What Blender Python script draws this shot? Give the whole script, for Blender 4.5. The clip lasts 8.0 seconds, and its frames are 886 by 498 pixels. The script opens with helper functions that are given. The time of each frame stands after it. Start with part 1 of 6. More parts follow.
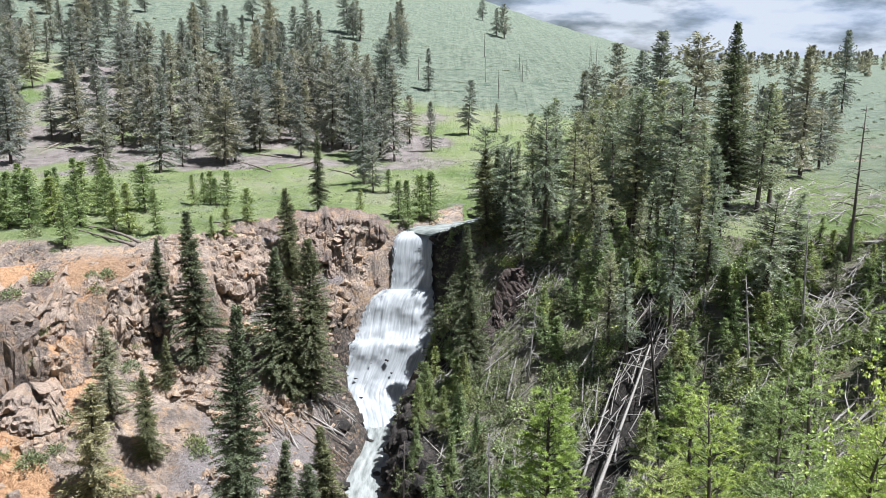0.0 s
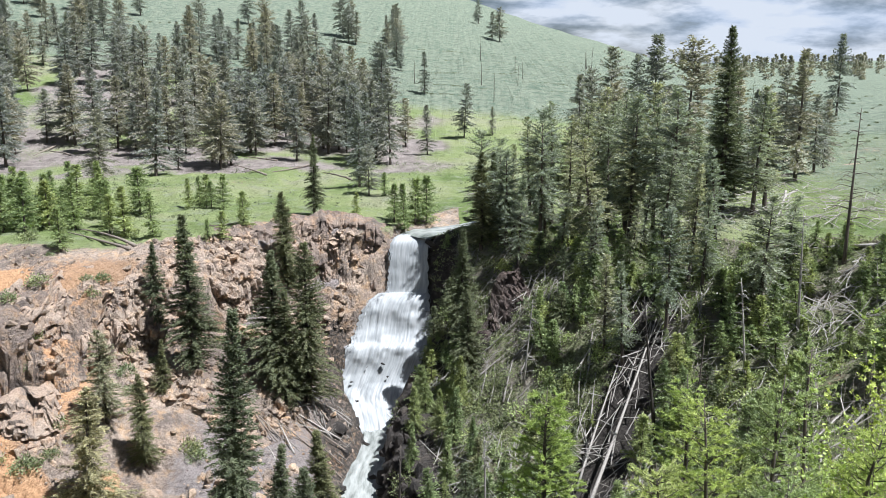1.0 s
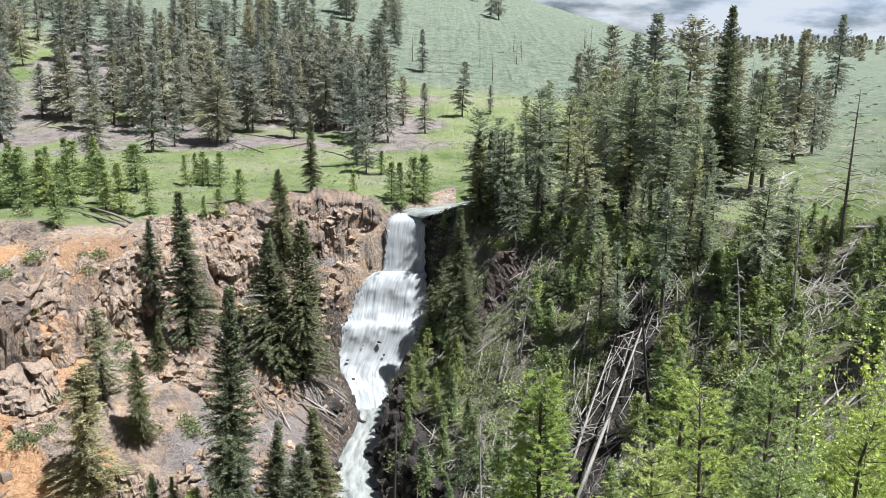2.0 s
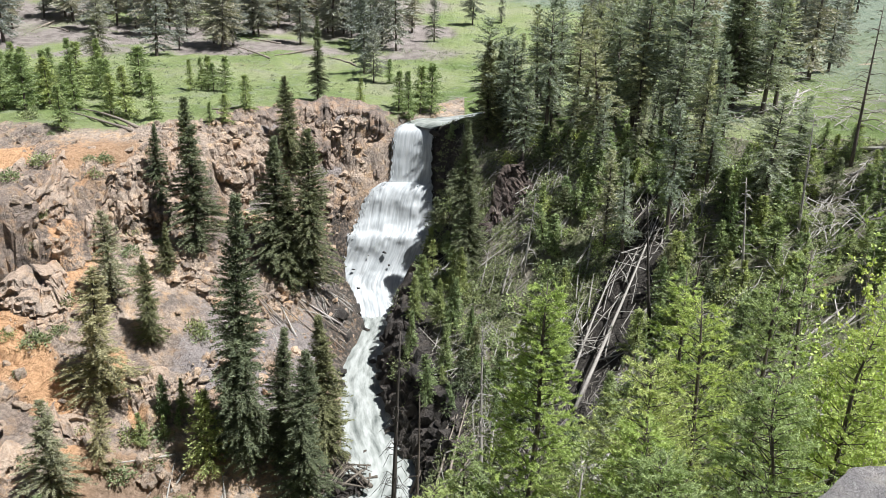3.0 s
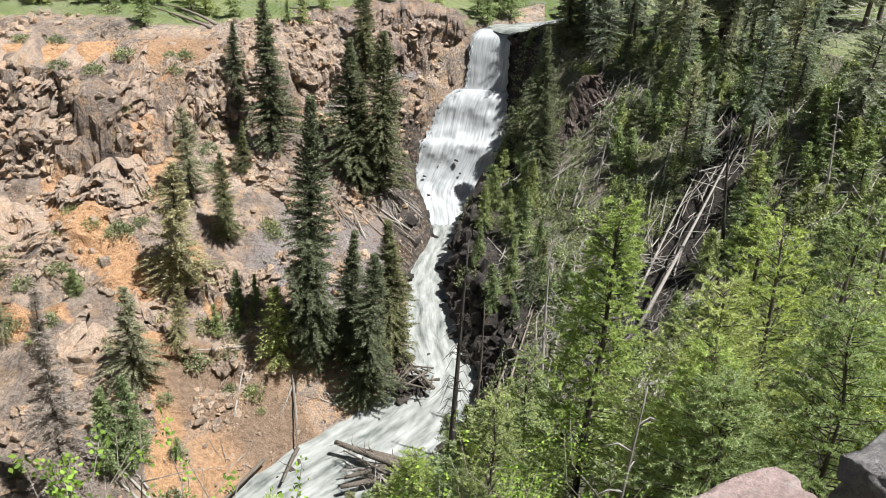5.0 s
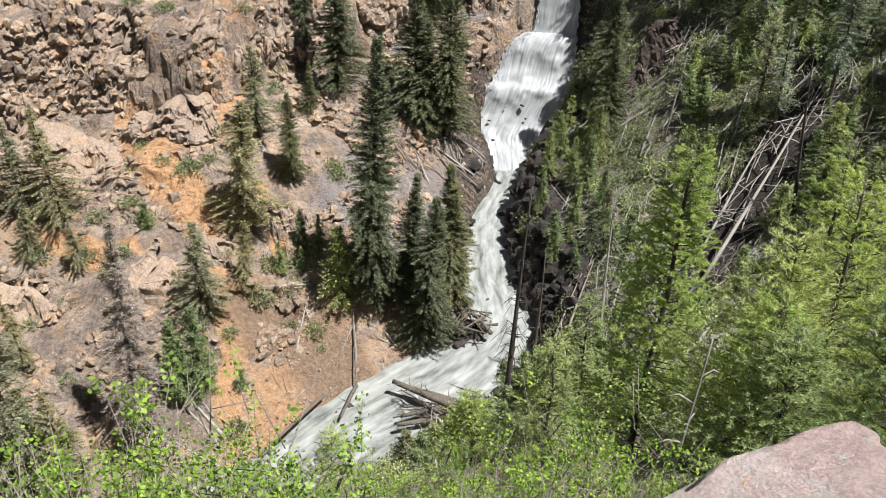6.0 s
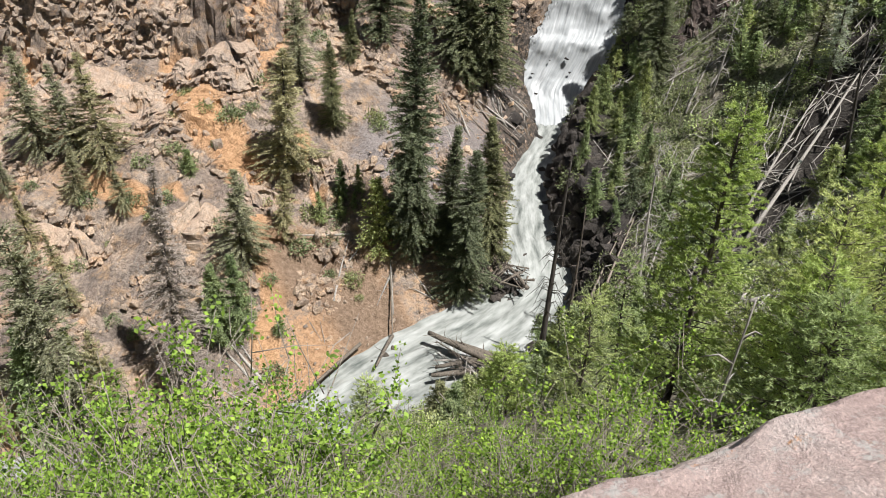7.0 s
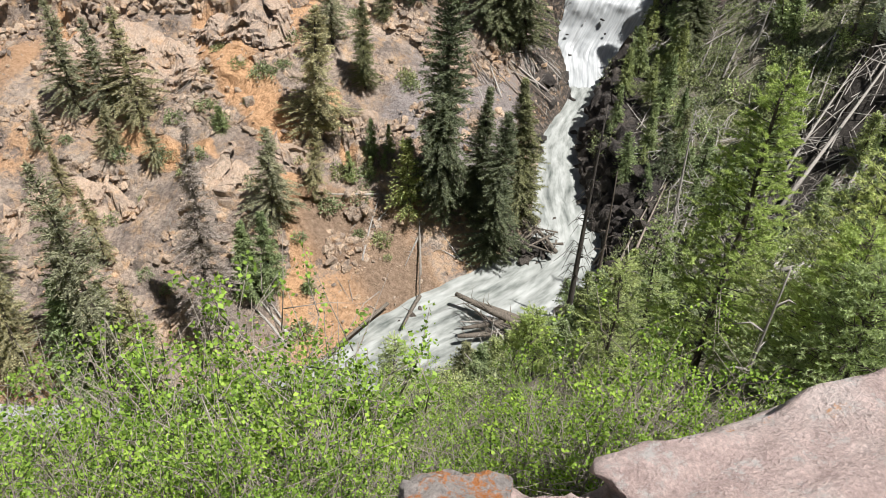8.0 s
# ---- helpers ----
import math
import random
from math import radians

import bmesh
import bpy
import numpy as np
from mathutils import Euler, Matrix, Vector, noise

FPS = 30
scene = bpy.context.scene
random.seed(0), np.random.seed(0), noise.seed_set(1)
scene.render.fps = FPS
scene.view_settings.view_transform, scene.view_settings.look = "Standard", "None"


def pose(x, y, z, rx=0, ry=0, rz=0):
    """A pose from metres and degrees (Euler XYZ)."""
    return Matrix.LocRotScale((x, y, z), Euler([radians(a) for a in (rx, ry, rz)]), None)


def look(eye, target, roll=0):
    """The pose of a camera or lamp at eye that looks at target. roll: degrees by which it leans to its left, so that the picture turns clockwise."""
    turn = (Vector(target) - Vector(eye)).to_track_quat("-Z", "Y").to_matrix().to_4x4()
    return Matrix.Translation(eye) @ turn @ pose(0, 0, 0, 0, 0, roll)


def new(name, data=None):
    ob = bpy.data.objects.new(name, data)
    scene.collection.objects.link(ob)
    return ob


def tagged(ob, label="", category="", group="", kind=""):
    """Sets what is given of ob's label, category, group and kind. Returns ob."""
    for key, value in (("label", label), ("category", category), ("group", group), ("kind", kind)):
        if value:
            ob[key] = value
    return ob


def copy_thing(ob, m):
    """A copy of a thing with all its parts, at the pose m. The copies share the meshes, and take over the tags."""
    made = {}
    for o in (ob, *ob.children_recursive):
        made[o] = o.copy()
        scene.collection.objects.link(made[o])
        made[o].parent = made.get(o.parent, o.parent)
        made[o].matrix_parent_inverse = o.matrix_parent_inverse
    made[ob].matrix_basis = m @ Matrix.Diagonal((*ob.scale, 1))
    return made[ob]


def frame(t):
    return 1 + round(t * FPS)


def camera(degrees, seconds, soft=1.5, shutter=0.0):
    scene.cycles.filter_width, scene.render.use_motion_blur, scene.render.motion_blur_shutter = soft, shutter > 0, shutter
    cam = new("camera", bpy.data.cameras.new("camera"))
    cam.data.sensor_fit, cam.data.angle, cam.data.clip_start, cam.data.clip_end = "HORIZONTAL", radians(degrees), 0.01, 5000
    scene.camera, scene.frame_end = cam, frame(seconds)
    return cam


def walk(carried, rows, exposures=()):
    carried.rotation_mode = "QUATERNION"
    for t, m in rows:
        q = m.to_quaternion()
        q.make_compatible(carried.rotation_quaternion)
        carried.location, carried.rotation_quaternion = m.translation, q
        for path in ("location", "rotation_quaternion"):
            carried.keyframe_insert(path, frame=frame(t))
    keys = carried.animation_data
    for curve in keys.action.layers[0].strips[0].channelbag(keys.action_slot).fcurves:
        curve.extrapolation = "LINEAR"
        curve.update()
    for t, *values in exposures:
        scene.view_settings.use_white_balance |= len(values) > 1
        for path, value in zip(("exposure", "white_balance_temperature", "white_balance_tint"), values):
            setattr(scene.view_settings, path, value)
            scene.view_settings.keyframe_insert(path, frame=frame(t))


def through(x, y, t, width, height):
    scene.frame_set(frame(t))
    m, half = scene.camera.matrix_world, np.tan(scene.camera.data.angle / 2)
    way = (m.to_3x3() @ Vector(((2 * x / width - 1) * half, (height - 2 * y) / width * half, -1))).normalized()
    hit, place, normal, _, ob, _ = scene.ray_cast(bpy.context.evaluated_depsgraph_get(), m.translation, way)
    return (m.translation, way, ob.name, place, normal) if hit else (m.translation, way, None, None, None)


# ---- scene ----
# ---------------------------------------------------------------- camera
cam = camera(56.8, 8.0, soft=0.6)
EXPO = 0.60
# seconds, eye x, y, z, yaw to the left, pitch, roll (degrees)
PATH = [
    (0.0, 0.170, 0.0, 50.090, 0.00, -12.18, -0.00),
    (0.5, 0.166, 0.0, 50.094, -0.05, -12.10, -0.04),
    (1.0, 0.161, 0.0, 50.099, -0.29, -11.96, 0.01),
    (2.3, 0.150, 0.0, 50.110, -0.72, -14.96, 0.90),
    (2.5, 0.145, 0.0, 50.107, -0.82, -16.34, 1.22),
    (3.0, 0.134, 0.0, 50.099, -0.22, -19.57, 1.66),
    (3.5, 0.123, 0.0, 50.091, 1.14, -21.68, 2.01),
    (4.0, 0.111, 0.0, 50.083, 2.01, -22.96, 2.52),
    (4.5, 0.100, 0.0, 50.075, 2.96, -24.33, 2.62),
    (6.0, 0.035, 0.0, 50.025, 9.42, -30.05, 2.17),
    (6.5, 0.018, 0.0, 50.013, 11.14, -31.93, 2.28),
    (7.0, 0.000, 0.0, 50.000, 12.38, -33.40, 2.22),
    (7.5, -0.015, 0.0, 49.990, 13.47, -34.73, 2.20),
    (8.0, -0.030, 0.0, 49.980, 14.66, -36.15, 2.18),
]


def aimed(x, y, z, yaw, pitch, roll):
    a, b = radians(yaw), radians(pitch)
    way = Vector((-math.sin(a) * math.cos(b), math.cos(a) * math.cos(b), math.sin(b)))
    eye = Vector((x, y, z))
    return look(eye, eye + way * 10, roll)


walk(cam, [(t, aimed(*p)) for t, *p in PATH], exposures=[(0.0, EXPO, 5700, 10), (3.5, EXPO - 0.02, 6050, 8), (6.5, EXPO - 0.17, 6250, 10), (8.0, EXPO - 0.20, 6280, 10)])

# ---------------------------------------------------------------- light
SUN_AZ, SUN_EL = radians(112), radians(64)      # azimuth from +y towards +x
sun = new("sun", bpy.data.lights.new("sun", "SUN"))
sun.data.energy, sun.data.angle, sun.data.color = 6.2, radians(0.6), (1.0, 0.965, 0.91)
sun.matrix_world = look((0, 0, 200), (-math.sin(SUN_AZ) * math.cos(SUN_EL) * 100, -math.cos(SUN_AZ) * math.cos(SUN_EL) * 100, 200 - math.sin(SUN_EL) * 100))
world = bpy.data.worlds.new("sky")
scene.world = world
world.use_nodes = True
wn, wl = world.node_tree.nodes, world.node_tree.links
wn.clear()
sky = wn.new("ShaderNodeTexSky")
sky.sky_type, sky.sun_disc = "NISHITA", False
sky.sun_elevation, sky.sun_rotation = SUN_EL, SUN_AZ
coord = wn.new("ShaderNodeTexCoord")
stretch = wn.new("ShaderNodeMapping")
stretch.inputs["Scale"].default_value = (1.0, 1.0, 3.4)
puffs = wn.new("ShaderNodeTexNoise")
puffs.inputs["Scale"].default_value, puffs.inputs["Detail"].default_value, puffs.inputs["Roughness"].default_value = 6.5, 8.0, 0.58
cover = wn.new("ShaderNodeValToRGB")
cover.color_ramp.elements[0].position, cover.color_ramp.elements[1].position = 0.33, 0.52
inner = wn.new("ShaderNodeTexNoise")
inner.inputs["Scale"].default_value, inner.inputs["Detail"].default_value = 13.0, 7.0
tone = wn.new("ShaderNodeValToRGB")
tone.color_ramp.elements[0].position, tone.color_ramp.elements[0].color = 0.36, (13.5, 15.4, 18.5, 1)
tone.color_ramp.elements[1].position, tone.color_ramp.elements[1].color = 0.54, (19.5, 19.8, 20.3, 1)
blend = wn.new("ShaderNodeMixRGB")
back = wn.new("ShaderNodeBackground")
back.inputs["Strength"].default_value = 0.026
out = wn.new("ShaderNodeOutputWorld")
wl.new(coord.outputs["Generated"], stretch.inputs["Vector"])
wl.new(stretch.outputs["Vector"], puffs.inputs["Vector"])
wl.new(stretch.outputs["Vector"], inner.inputs["Vector"])
# clouds close up towards the horizon and open overhead
height_ = wn.new("ShaderNodeSeparateXYZ")
wl.new(coord.outputs["Generated"], height_.inputs["Vector"])
opened = wn.new("ShaderNodeMath")
opened.operation = "MULTIPLY_ADD"
opened.inputs[1].default_value = -0.30
wl.new(height_.outputs["Z"], opened.inputs[0])
wl.new(puffs.outputs["Fac"], opened.inputs[2])
wl.new(opened.outputs["Value"], cover.inputs["Fac"])
wl.new(inner.outputs["Fac"], tone.inputs["Fac"])
wl.new(cover.outputs["Color"], blend.inputs["Fac"])
wl.new(sky.outputs["Color"], blend.inputs["Color1"])
wl.new(tone.outputs["Color"], blend.inputs["Color2"])
wl.new(blend.outputs["Color"], back.inputs["Color"])
wl.new(back.outputs["Background"], out.inputs["Surface"])


# ---------------------------------------------------------------- the lie of the land
def hashed(i, j, k):
    h = (i * 374761393 + j * 668265263 + k * 2147483647 + 1013904223) & 0xFFFFFFFF
    h = ((h ^ (h >> 13)) * 1274126177) & 0xFFFFFFFF
    return ((h ^ (h >> 16)) & 0xFFFF) / 65535.0


def rough(x, y, z=0.0, octaves=4, gain=0.5):
    """Smooth noise about zero for arrays of places."""
    x, y, z = np.broadcast_arrays(np.asarray(x, float), np.asarray(y, float), np.asarray(z, float))
    total, amp = np.zeros(x.shape), 1.0
    for o in range(octaves):
        f = 2.0 ** o
        px, py, pz = x * f + 17.3 * o, y * f - 9.1 * o, z * f + 4.7 * o
        i, j, k = (np.floor(a).astype(np.int64) for a in (px, py, pz))
        u, v, w = (a - b for a, b in ((px, i), (py, j), (pz, k)))
        u, v, w = (a * a * (3 - 2 * a) for a in (u, v, w))
        s = 0.0
        for di, wu in ((0, 1 - u), (1, u)):
            for dj, wv in ((0, 1 - v), (1, v)):
                for dk, ww in ((0, 1 - w), (1, w)):
                    s = s + wu * wv * ww * hashed(i + di, j + dj, k + dk)
        total += amp * (s - 0.5) * 2
        amp *= gain
    return total


def smooth_line(points, per=6):
    p = np.array(points, float)
    p = np.vstack([2 * p[0] - p[1], p, 2 * p[-1] - p[-2]])
    t = np.arange(per)[:, None] / per
    rows = []
    for a, b, c, d in zip(p[:-3], p[1:-2], p[2:-1], p[3:]):
        rows.append(0.5 * (2 * b + (c - a) * t + (2 * a - 5 * b + 4 * c - d) * t ** 2 + (3 * b - a - 3 * c + d) * t ** 3))
    return np.vstack(rows + [p[-2:-1]])


def nearest(x, y, line):
    """Distance to a line in plan, the side (+1 to its left) and the values carried along it, eased where two stretches are equally near."""
    best = np.full(x.shape, 1e18)
    side = np.ones(x.shape)
    vals = np.zeros((line.shape[1] - 2,) + x.shape)
    weight = np.zeros(x.shape)
    for a, b in zip(line[:-1], line[1:]):
        dx, dy = b[0] - a[0], b[1] - a[1]
        t = np.clip(((x - a[0]) * dx + (y - a[1]) * dy) / (dx * dx + dy * dy), 0, 1)
        ex, ey = x - a[0] - t * dx, y - a[1] - t * dy
        d2 = ex * ex + ey * ey
        m = d2 < best
        best = np.where(m, d2, best)
        side = np.where(m, np.sign(dx * ey - dy * ex), side)
        w = math.hypot(dx, dy) / (d2 + 0.3) ** 3
        weight += w
        for n in range(len(vals)):
            vals[n] += w * (a[2 + n] + t * (b[2 + n] - a[2 + n]))
    return np.sqrt(best), side, vals / weight


# x, y, water level, half width; from far upstream, over the falls, round the bend and away
RIVER = smooth_line([(150, 190, 35.0, 1.5), (80, 152, 33.4, 1.6), (30, 122, 32.0, 1.8), (4, 103, 31.2, 2.0), (-3.2, 96.5, 30.8, 2.1),
                     (-3.8, 94.5, 24.5, 2.6), (-5.2, 91.0, 18.5, 4.4), (-6.2, 87.6, 13.4, 3.4), (-6.4, 83, 11.6, 1.4), (-7.4, 75, 10.4, 1.8),
                     (-6.2, 66, 9.2, 2.2), (-4.4, 59.4, 8.0, 3.5), (-7.6, 53.4, 6.6, 4.3), (-13.8, 46.8, 5.2, 4.4), (-19.2, 41.2, 3.6, 3.2),
                     (-28, 36, 2.4, 3.0), (-46, 30, 1.2, 3.0), (-80, 26, 0.0, 3.0), (-160, 30, -2.0, 3.0)])
# rim of the cliffs on the far bank, from upstream to far down the gorge: x, y, height
RIM_FAR = smooth_line([(148, 198, 37), (76, 160, 35), (26, 130, 33.2), (0, 108.5, 32.2), (-7.2, 97.5, 32.2), (-16, 101, 32.6), (-22, 95, 32.6), (-29, 88, 32.4),
                       (-38, 86.5, 32.2), (-50, 88, 32.2), (-62, 86, 31.5), (-84, 78, 31), (-120, 72, 30), (-200, 76, 28)])
# rim on the near bank, from upstream past the lookout and away
RIM_NEAR = smooth_line([(154, 182, 38.5), (84, 144, 36.6), (34, 114, 34.6), (8, 98.5, 32.8), (2.2, 96, 31.8), (9, 93, 32.2), (18, 86, 33), (29, 80, 34), (39, 70, 36), (43, 52, 39),
                        (36, 30, 43.5), (22, 12, 47), (8, 4.6, 48.0), (1.2, 2.1, 48.1), (-0.4, 1.1, 48.1), (-1.6, 0.6, 48.1), (-6, -0.6, 47.8), (-16, -3, 47), (-60, -8, 45), (-200, -20, 40)])


def step(a, b, t):
    t = np.clip((t - a) / (b - a), 0, 1)
    return t * t * (3 - 2 * t)


def hill(x, y):
    crest = np.clip(97 - 0.30 * x, 36, 230)
    up = np.clip((y - 140 - 0.10 * np.clip(x, 0, 400)) / 420, 0, 1.6)
    rise = np.where(up < 1, up ** 1.25, 1 + 0.25 * np.sin((up - 1) * 2.6))
    far = 15 * step(300, 1500, y) + 8 * step(1200, 3500, np.hypot(x, y)) * (1 + rough(x / 500, y / 500, 0, 2))
    return (crest - 33) * rise * step(140, 260, y - 0.4 * x) + far * step(-200, 200, x)


FAR_U = [0, 0.10, 0.30, 0.33, 0.46, 0.60, 0.69, 0.705, 0.755, 0.80, 0.90, 1.0]
FAR_V = [0, 0.08, 0.22, 0.33, 0.40, 0.48, 0.53, 0.62, 0.86, 0.91, 0.96, 1.0]
SOFT_U = [0, 0.10, 0.40, 0.70, 0.82, 0.93, 1.0]
SOFT_V = [0, 0.08, 0.33, 0.62, 0.78, 0.94, 1.0]
NEAR_U = [0, 0.015, 0.045, 0.07, 0.14, 0.35, 0.65, 0.87, 0.94, 1.0]
NEAR_EASY = [0, 0.025, 0.075, 0.10, 0.16, 0.36, 0.64, 0.838, 0.912, 1.0]
NEAR_V = [0, 0.02, 0.15, 0.19, 0.225, 0.36, 0.64, 0.838, 0.912, 1.0]


# the course of the falls: x, y, height, half width
UPPER_FALL = [(-1.6, 98.6, 31.2, 2.1), (-2.7, 97.2, 31.1, 2.2), (-3.3, 96.3, 30.5, 2.2), (-3.45, 95.8, 29.0, 2.2), (-3.5, 95.5, 27.0, 2.25), (-3.6, 95.2, 25.2, 2.35), (-3.7, 94.8, 24.2, 2.5)]
LOWER_FALL = [(-3.7, 95.3, 24.6, 2.4), (-4.0, 94.6, 24.6, 2.8), (-4.6, 93.8, 23.8, 3.5), (-5.0, 93.2, 22.4, 4.0), (-5.2, 92.7, 20.8, 4.3), (-5.4, 91.8, 19.6, 4.5), (-5.7, 90.9, 19.0, 4.8),
              (-6.1, 90.4, 17.6, 5.0), (-6.8, 89.7, 15.8, 4.6), (-7.4, 88.6, 14.3, 3.6), (-7.3, 87.2, 13.3, 2.5), (-6.9, 85.4, 12.3, 1.8), (-6.6, 83.2, 11.2, 1.5)]


def land(x, y):
    """Height of the ground."""
    x, y = np.asarray(x, float), np.asarray(y, float)
    dr, side, (zr, hw) = nearest(x, y, RIVER)
    df, sf, (zf,) = nearest(x, y, RIM_FAR)
    dn, sn, (zn,) = nearest(x, y, RIM_NEAR)
    away = np.maximum(dr - hw, 0)
    wob = rough(x / 9, y / 9, 3, 3) * 0.045 + rough(x / 2.6, y / 2.6, 7, 3) * 0.018
    far_bank = side < 0
    # far bank
    u = away / (away + df + 1e-6)
    inside = np.clip(u + wob * step(0.05, 0.3, u) * step(1.0, 0.85, u), 0, 1)
    craggy = np.maximum(step(-0.35, 0.25, rough(x / 11, y / 11, 21, 2) + 0.5 * step(0.62, 0.75, inside)), step(0.60, 0.68, inside))
    shape_ = craggy * np.interp(inside, FAR_U, FAR_V) + (1 - craggy) * np.interp(inside, SOFT_U, SOFT_V)
    zfar = np.where(sf > 0, zr + (zf - zr) * shape_, zf + 0.012 * df)
    # near bank
    u2 = away / (away + dn + 1e-6)
    inside2 = np.clip(u2 + 0.7 * wob * step(0.03, 0.3, u2) * step(1.0, 0.85, u2), 0, 1)
    znear = np.where(sn < 0, zr + (zn - zr) * (np.interp(inside2, NEAR_U, NEAR_EASY) + step(51, 57, y) * (np.interp(inside2, NEAR_U, NEAR_V) - np.interp(inside2, NEAR_U, NEAR_EASY))), zn + 0.03 * np.minimum(dn, 12) * step(15, 30, np.hypot(x, y)) + 0.01 * dn)
    z = np.where(far_bank, zfar, znear)
    z = z + hill(x, y) * step(5, 60, np.where(far_bank, df, dn))
    z = z - 0.9 * step(0.5, -0.6, dr - hw) * step(0, 0.2, hw)
    f = np.array(LOWER_FALL[::-1] + UPPER_FALL[2::-1])
    fx, fz, fw = (np.interp(y, f[:, 1], f[:, k]) for k in (0, 2, 3))
    apart_ = np.abs(x - fx) - fw
    z = np.where((y > 83.2) & (y < 98.6), np.minimum(z, fz - 0.7 + 3.2 * np.maximum(apart_ - 0.1, 0)), z)
    calm = step(3, 9, np.hypot(x, y)) * step(0, 2.0, away)
    return z + calm * step(0.3, 2.5, np.where((y > 82) & (y < 99), apart_, 9)) * (rough(x / 6, y / 6, 1, 4) * 0.45 + rough(x / 1.3, y / 1.3, 5, 3) * 0.14) + rough(x / 60, y / 60, 9, 2) * 1.2 * step(130, 220, y)


# ---------------------------------------------------------------- materials
def graph(name):
    m = bpy.data.materials.new(name)
    m.use_nodes = True
    n, l = m.node_tree.nodes, m.node_tree.links
    return m, n, l, n["Principled BSDF"]


def ramp(n, l, src, stops):
    r = n.new("ShaderNodeValToRGB")
    e = r.color_ramp.elements
    while len(e) < len(stops):
        e.new(0.5)
    for el, (p, c) in zip(e, stops):
        el.position, el.color = p, (*c, 1) if len(c) == 3 else c
    l.new(src, r.inputs["Fac"])
    return r.outputs["Color"]


def noise_of(n, l, vec, scale, detail=5, rough_=0.6):
    t = n.new("ShaderNodeTexNoise")
    t.inputs["Scale"].default_value, t.inputs["Detail"].default_value, t.inputs["Roughness"].default_value = scale, detail, rough_
    l.new(vec, t.inputs["Vector"])
    return t.outputs["Fac"]


def mixed(n, l, fac, a, b, kind="MIX"):
    m = n.new("ShaderNodeMixRGB")
    m.blend_type = kind
    for sock, v in zip(m.inputs, (fac, a, b)):
        if isinstance(v, (int, float)):
            sock.default_value = v
        elif isinstance(v, tuple):
            sock.default_value = (*v, 1)
        else:
            l.new(v, sock)
    return m.outputs["Color"]


def sums(n, l, op, a, b):
    m = n.new("ShaderNodeMath")
    m.operation = op
    for sock, v in zip(m.inputs, (a, b)):
        if isinstance(v, (int, float)):
            sock.default_value = v
        else:
            l.new(v, sock)
    return m.outputs["Value"]


def bumped(n, l, bsdf, height, strength, distance):
    b = n.new("ShaderNodeBump")
    b.inputs["Strength"].default_value, b.inputs["Distance"].default_value = strength, distance
    l.new(height, b.inputs["Height"])
    l.new(b.outputs["Normal"], bsdf.inputs["Normal"])


def position(n):
    return n.new("ShaderNodeNewGeometry").outputs["Position"]


def cracks(n, l, vec, scale):
    """Joints between blocks, taller than wide: low in the joints, high on the faces."""
    v = n.new("ShaderNodeTexVoronoi")
    v.feature = "DISTANCE_TO_EDGE"
    v.inputs["Scale"].default_value = scale
    warp = n.new("ShaderNodeTexNoise")
    warp.inputs["Scale"].default_value, warp.inputs["Detail"].default_value = scale * 0.8, 5.0
    l.new(vec, warp.inputs["Vector"])
    tall = n.new("ShaderNodeMapping")
    tall.inputs["Scale"].default_value = (1.0, 1.0, 0.45)
    l.new(mixed(n, l, 0.6, vec, warp.outputs["Color"], "ADD"), tall.inputs["Vector"])
    l.new(tall.outputs["Vector"], v.inputs["Vector"])
    return ramp(n, l, v.outputs["Distance"], [(0.0, (0, 0, 0)), (0.12, (1, 1, 1))])


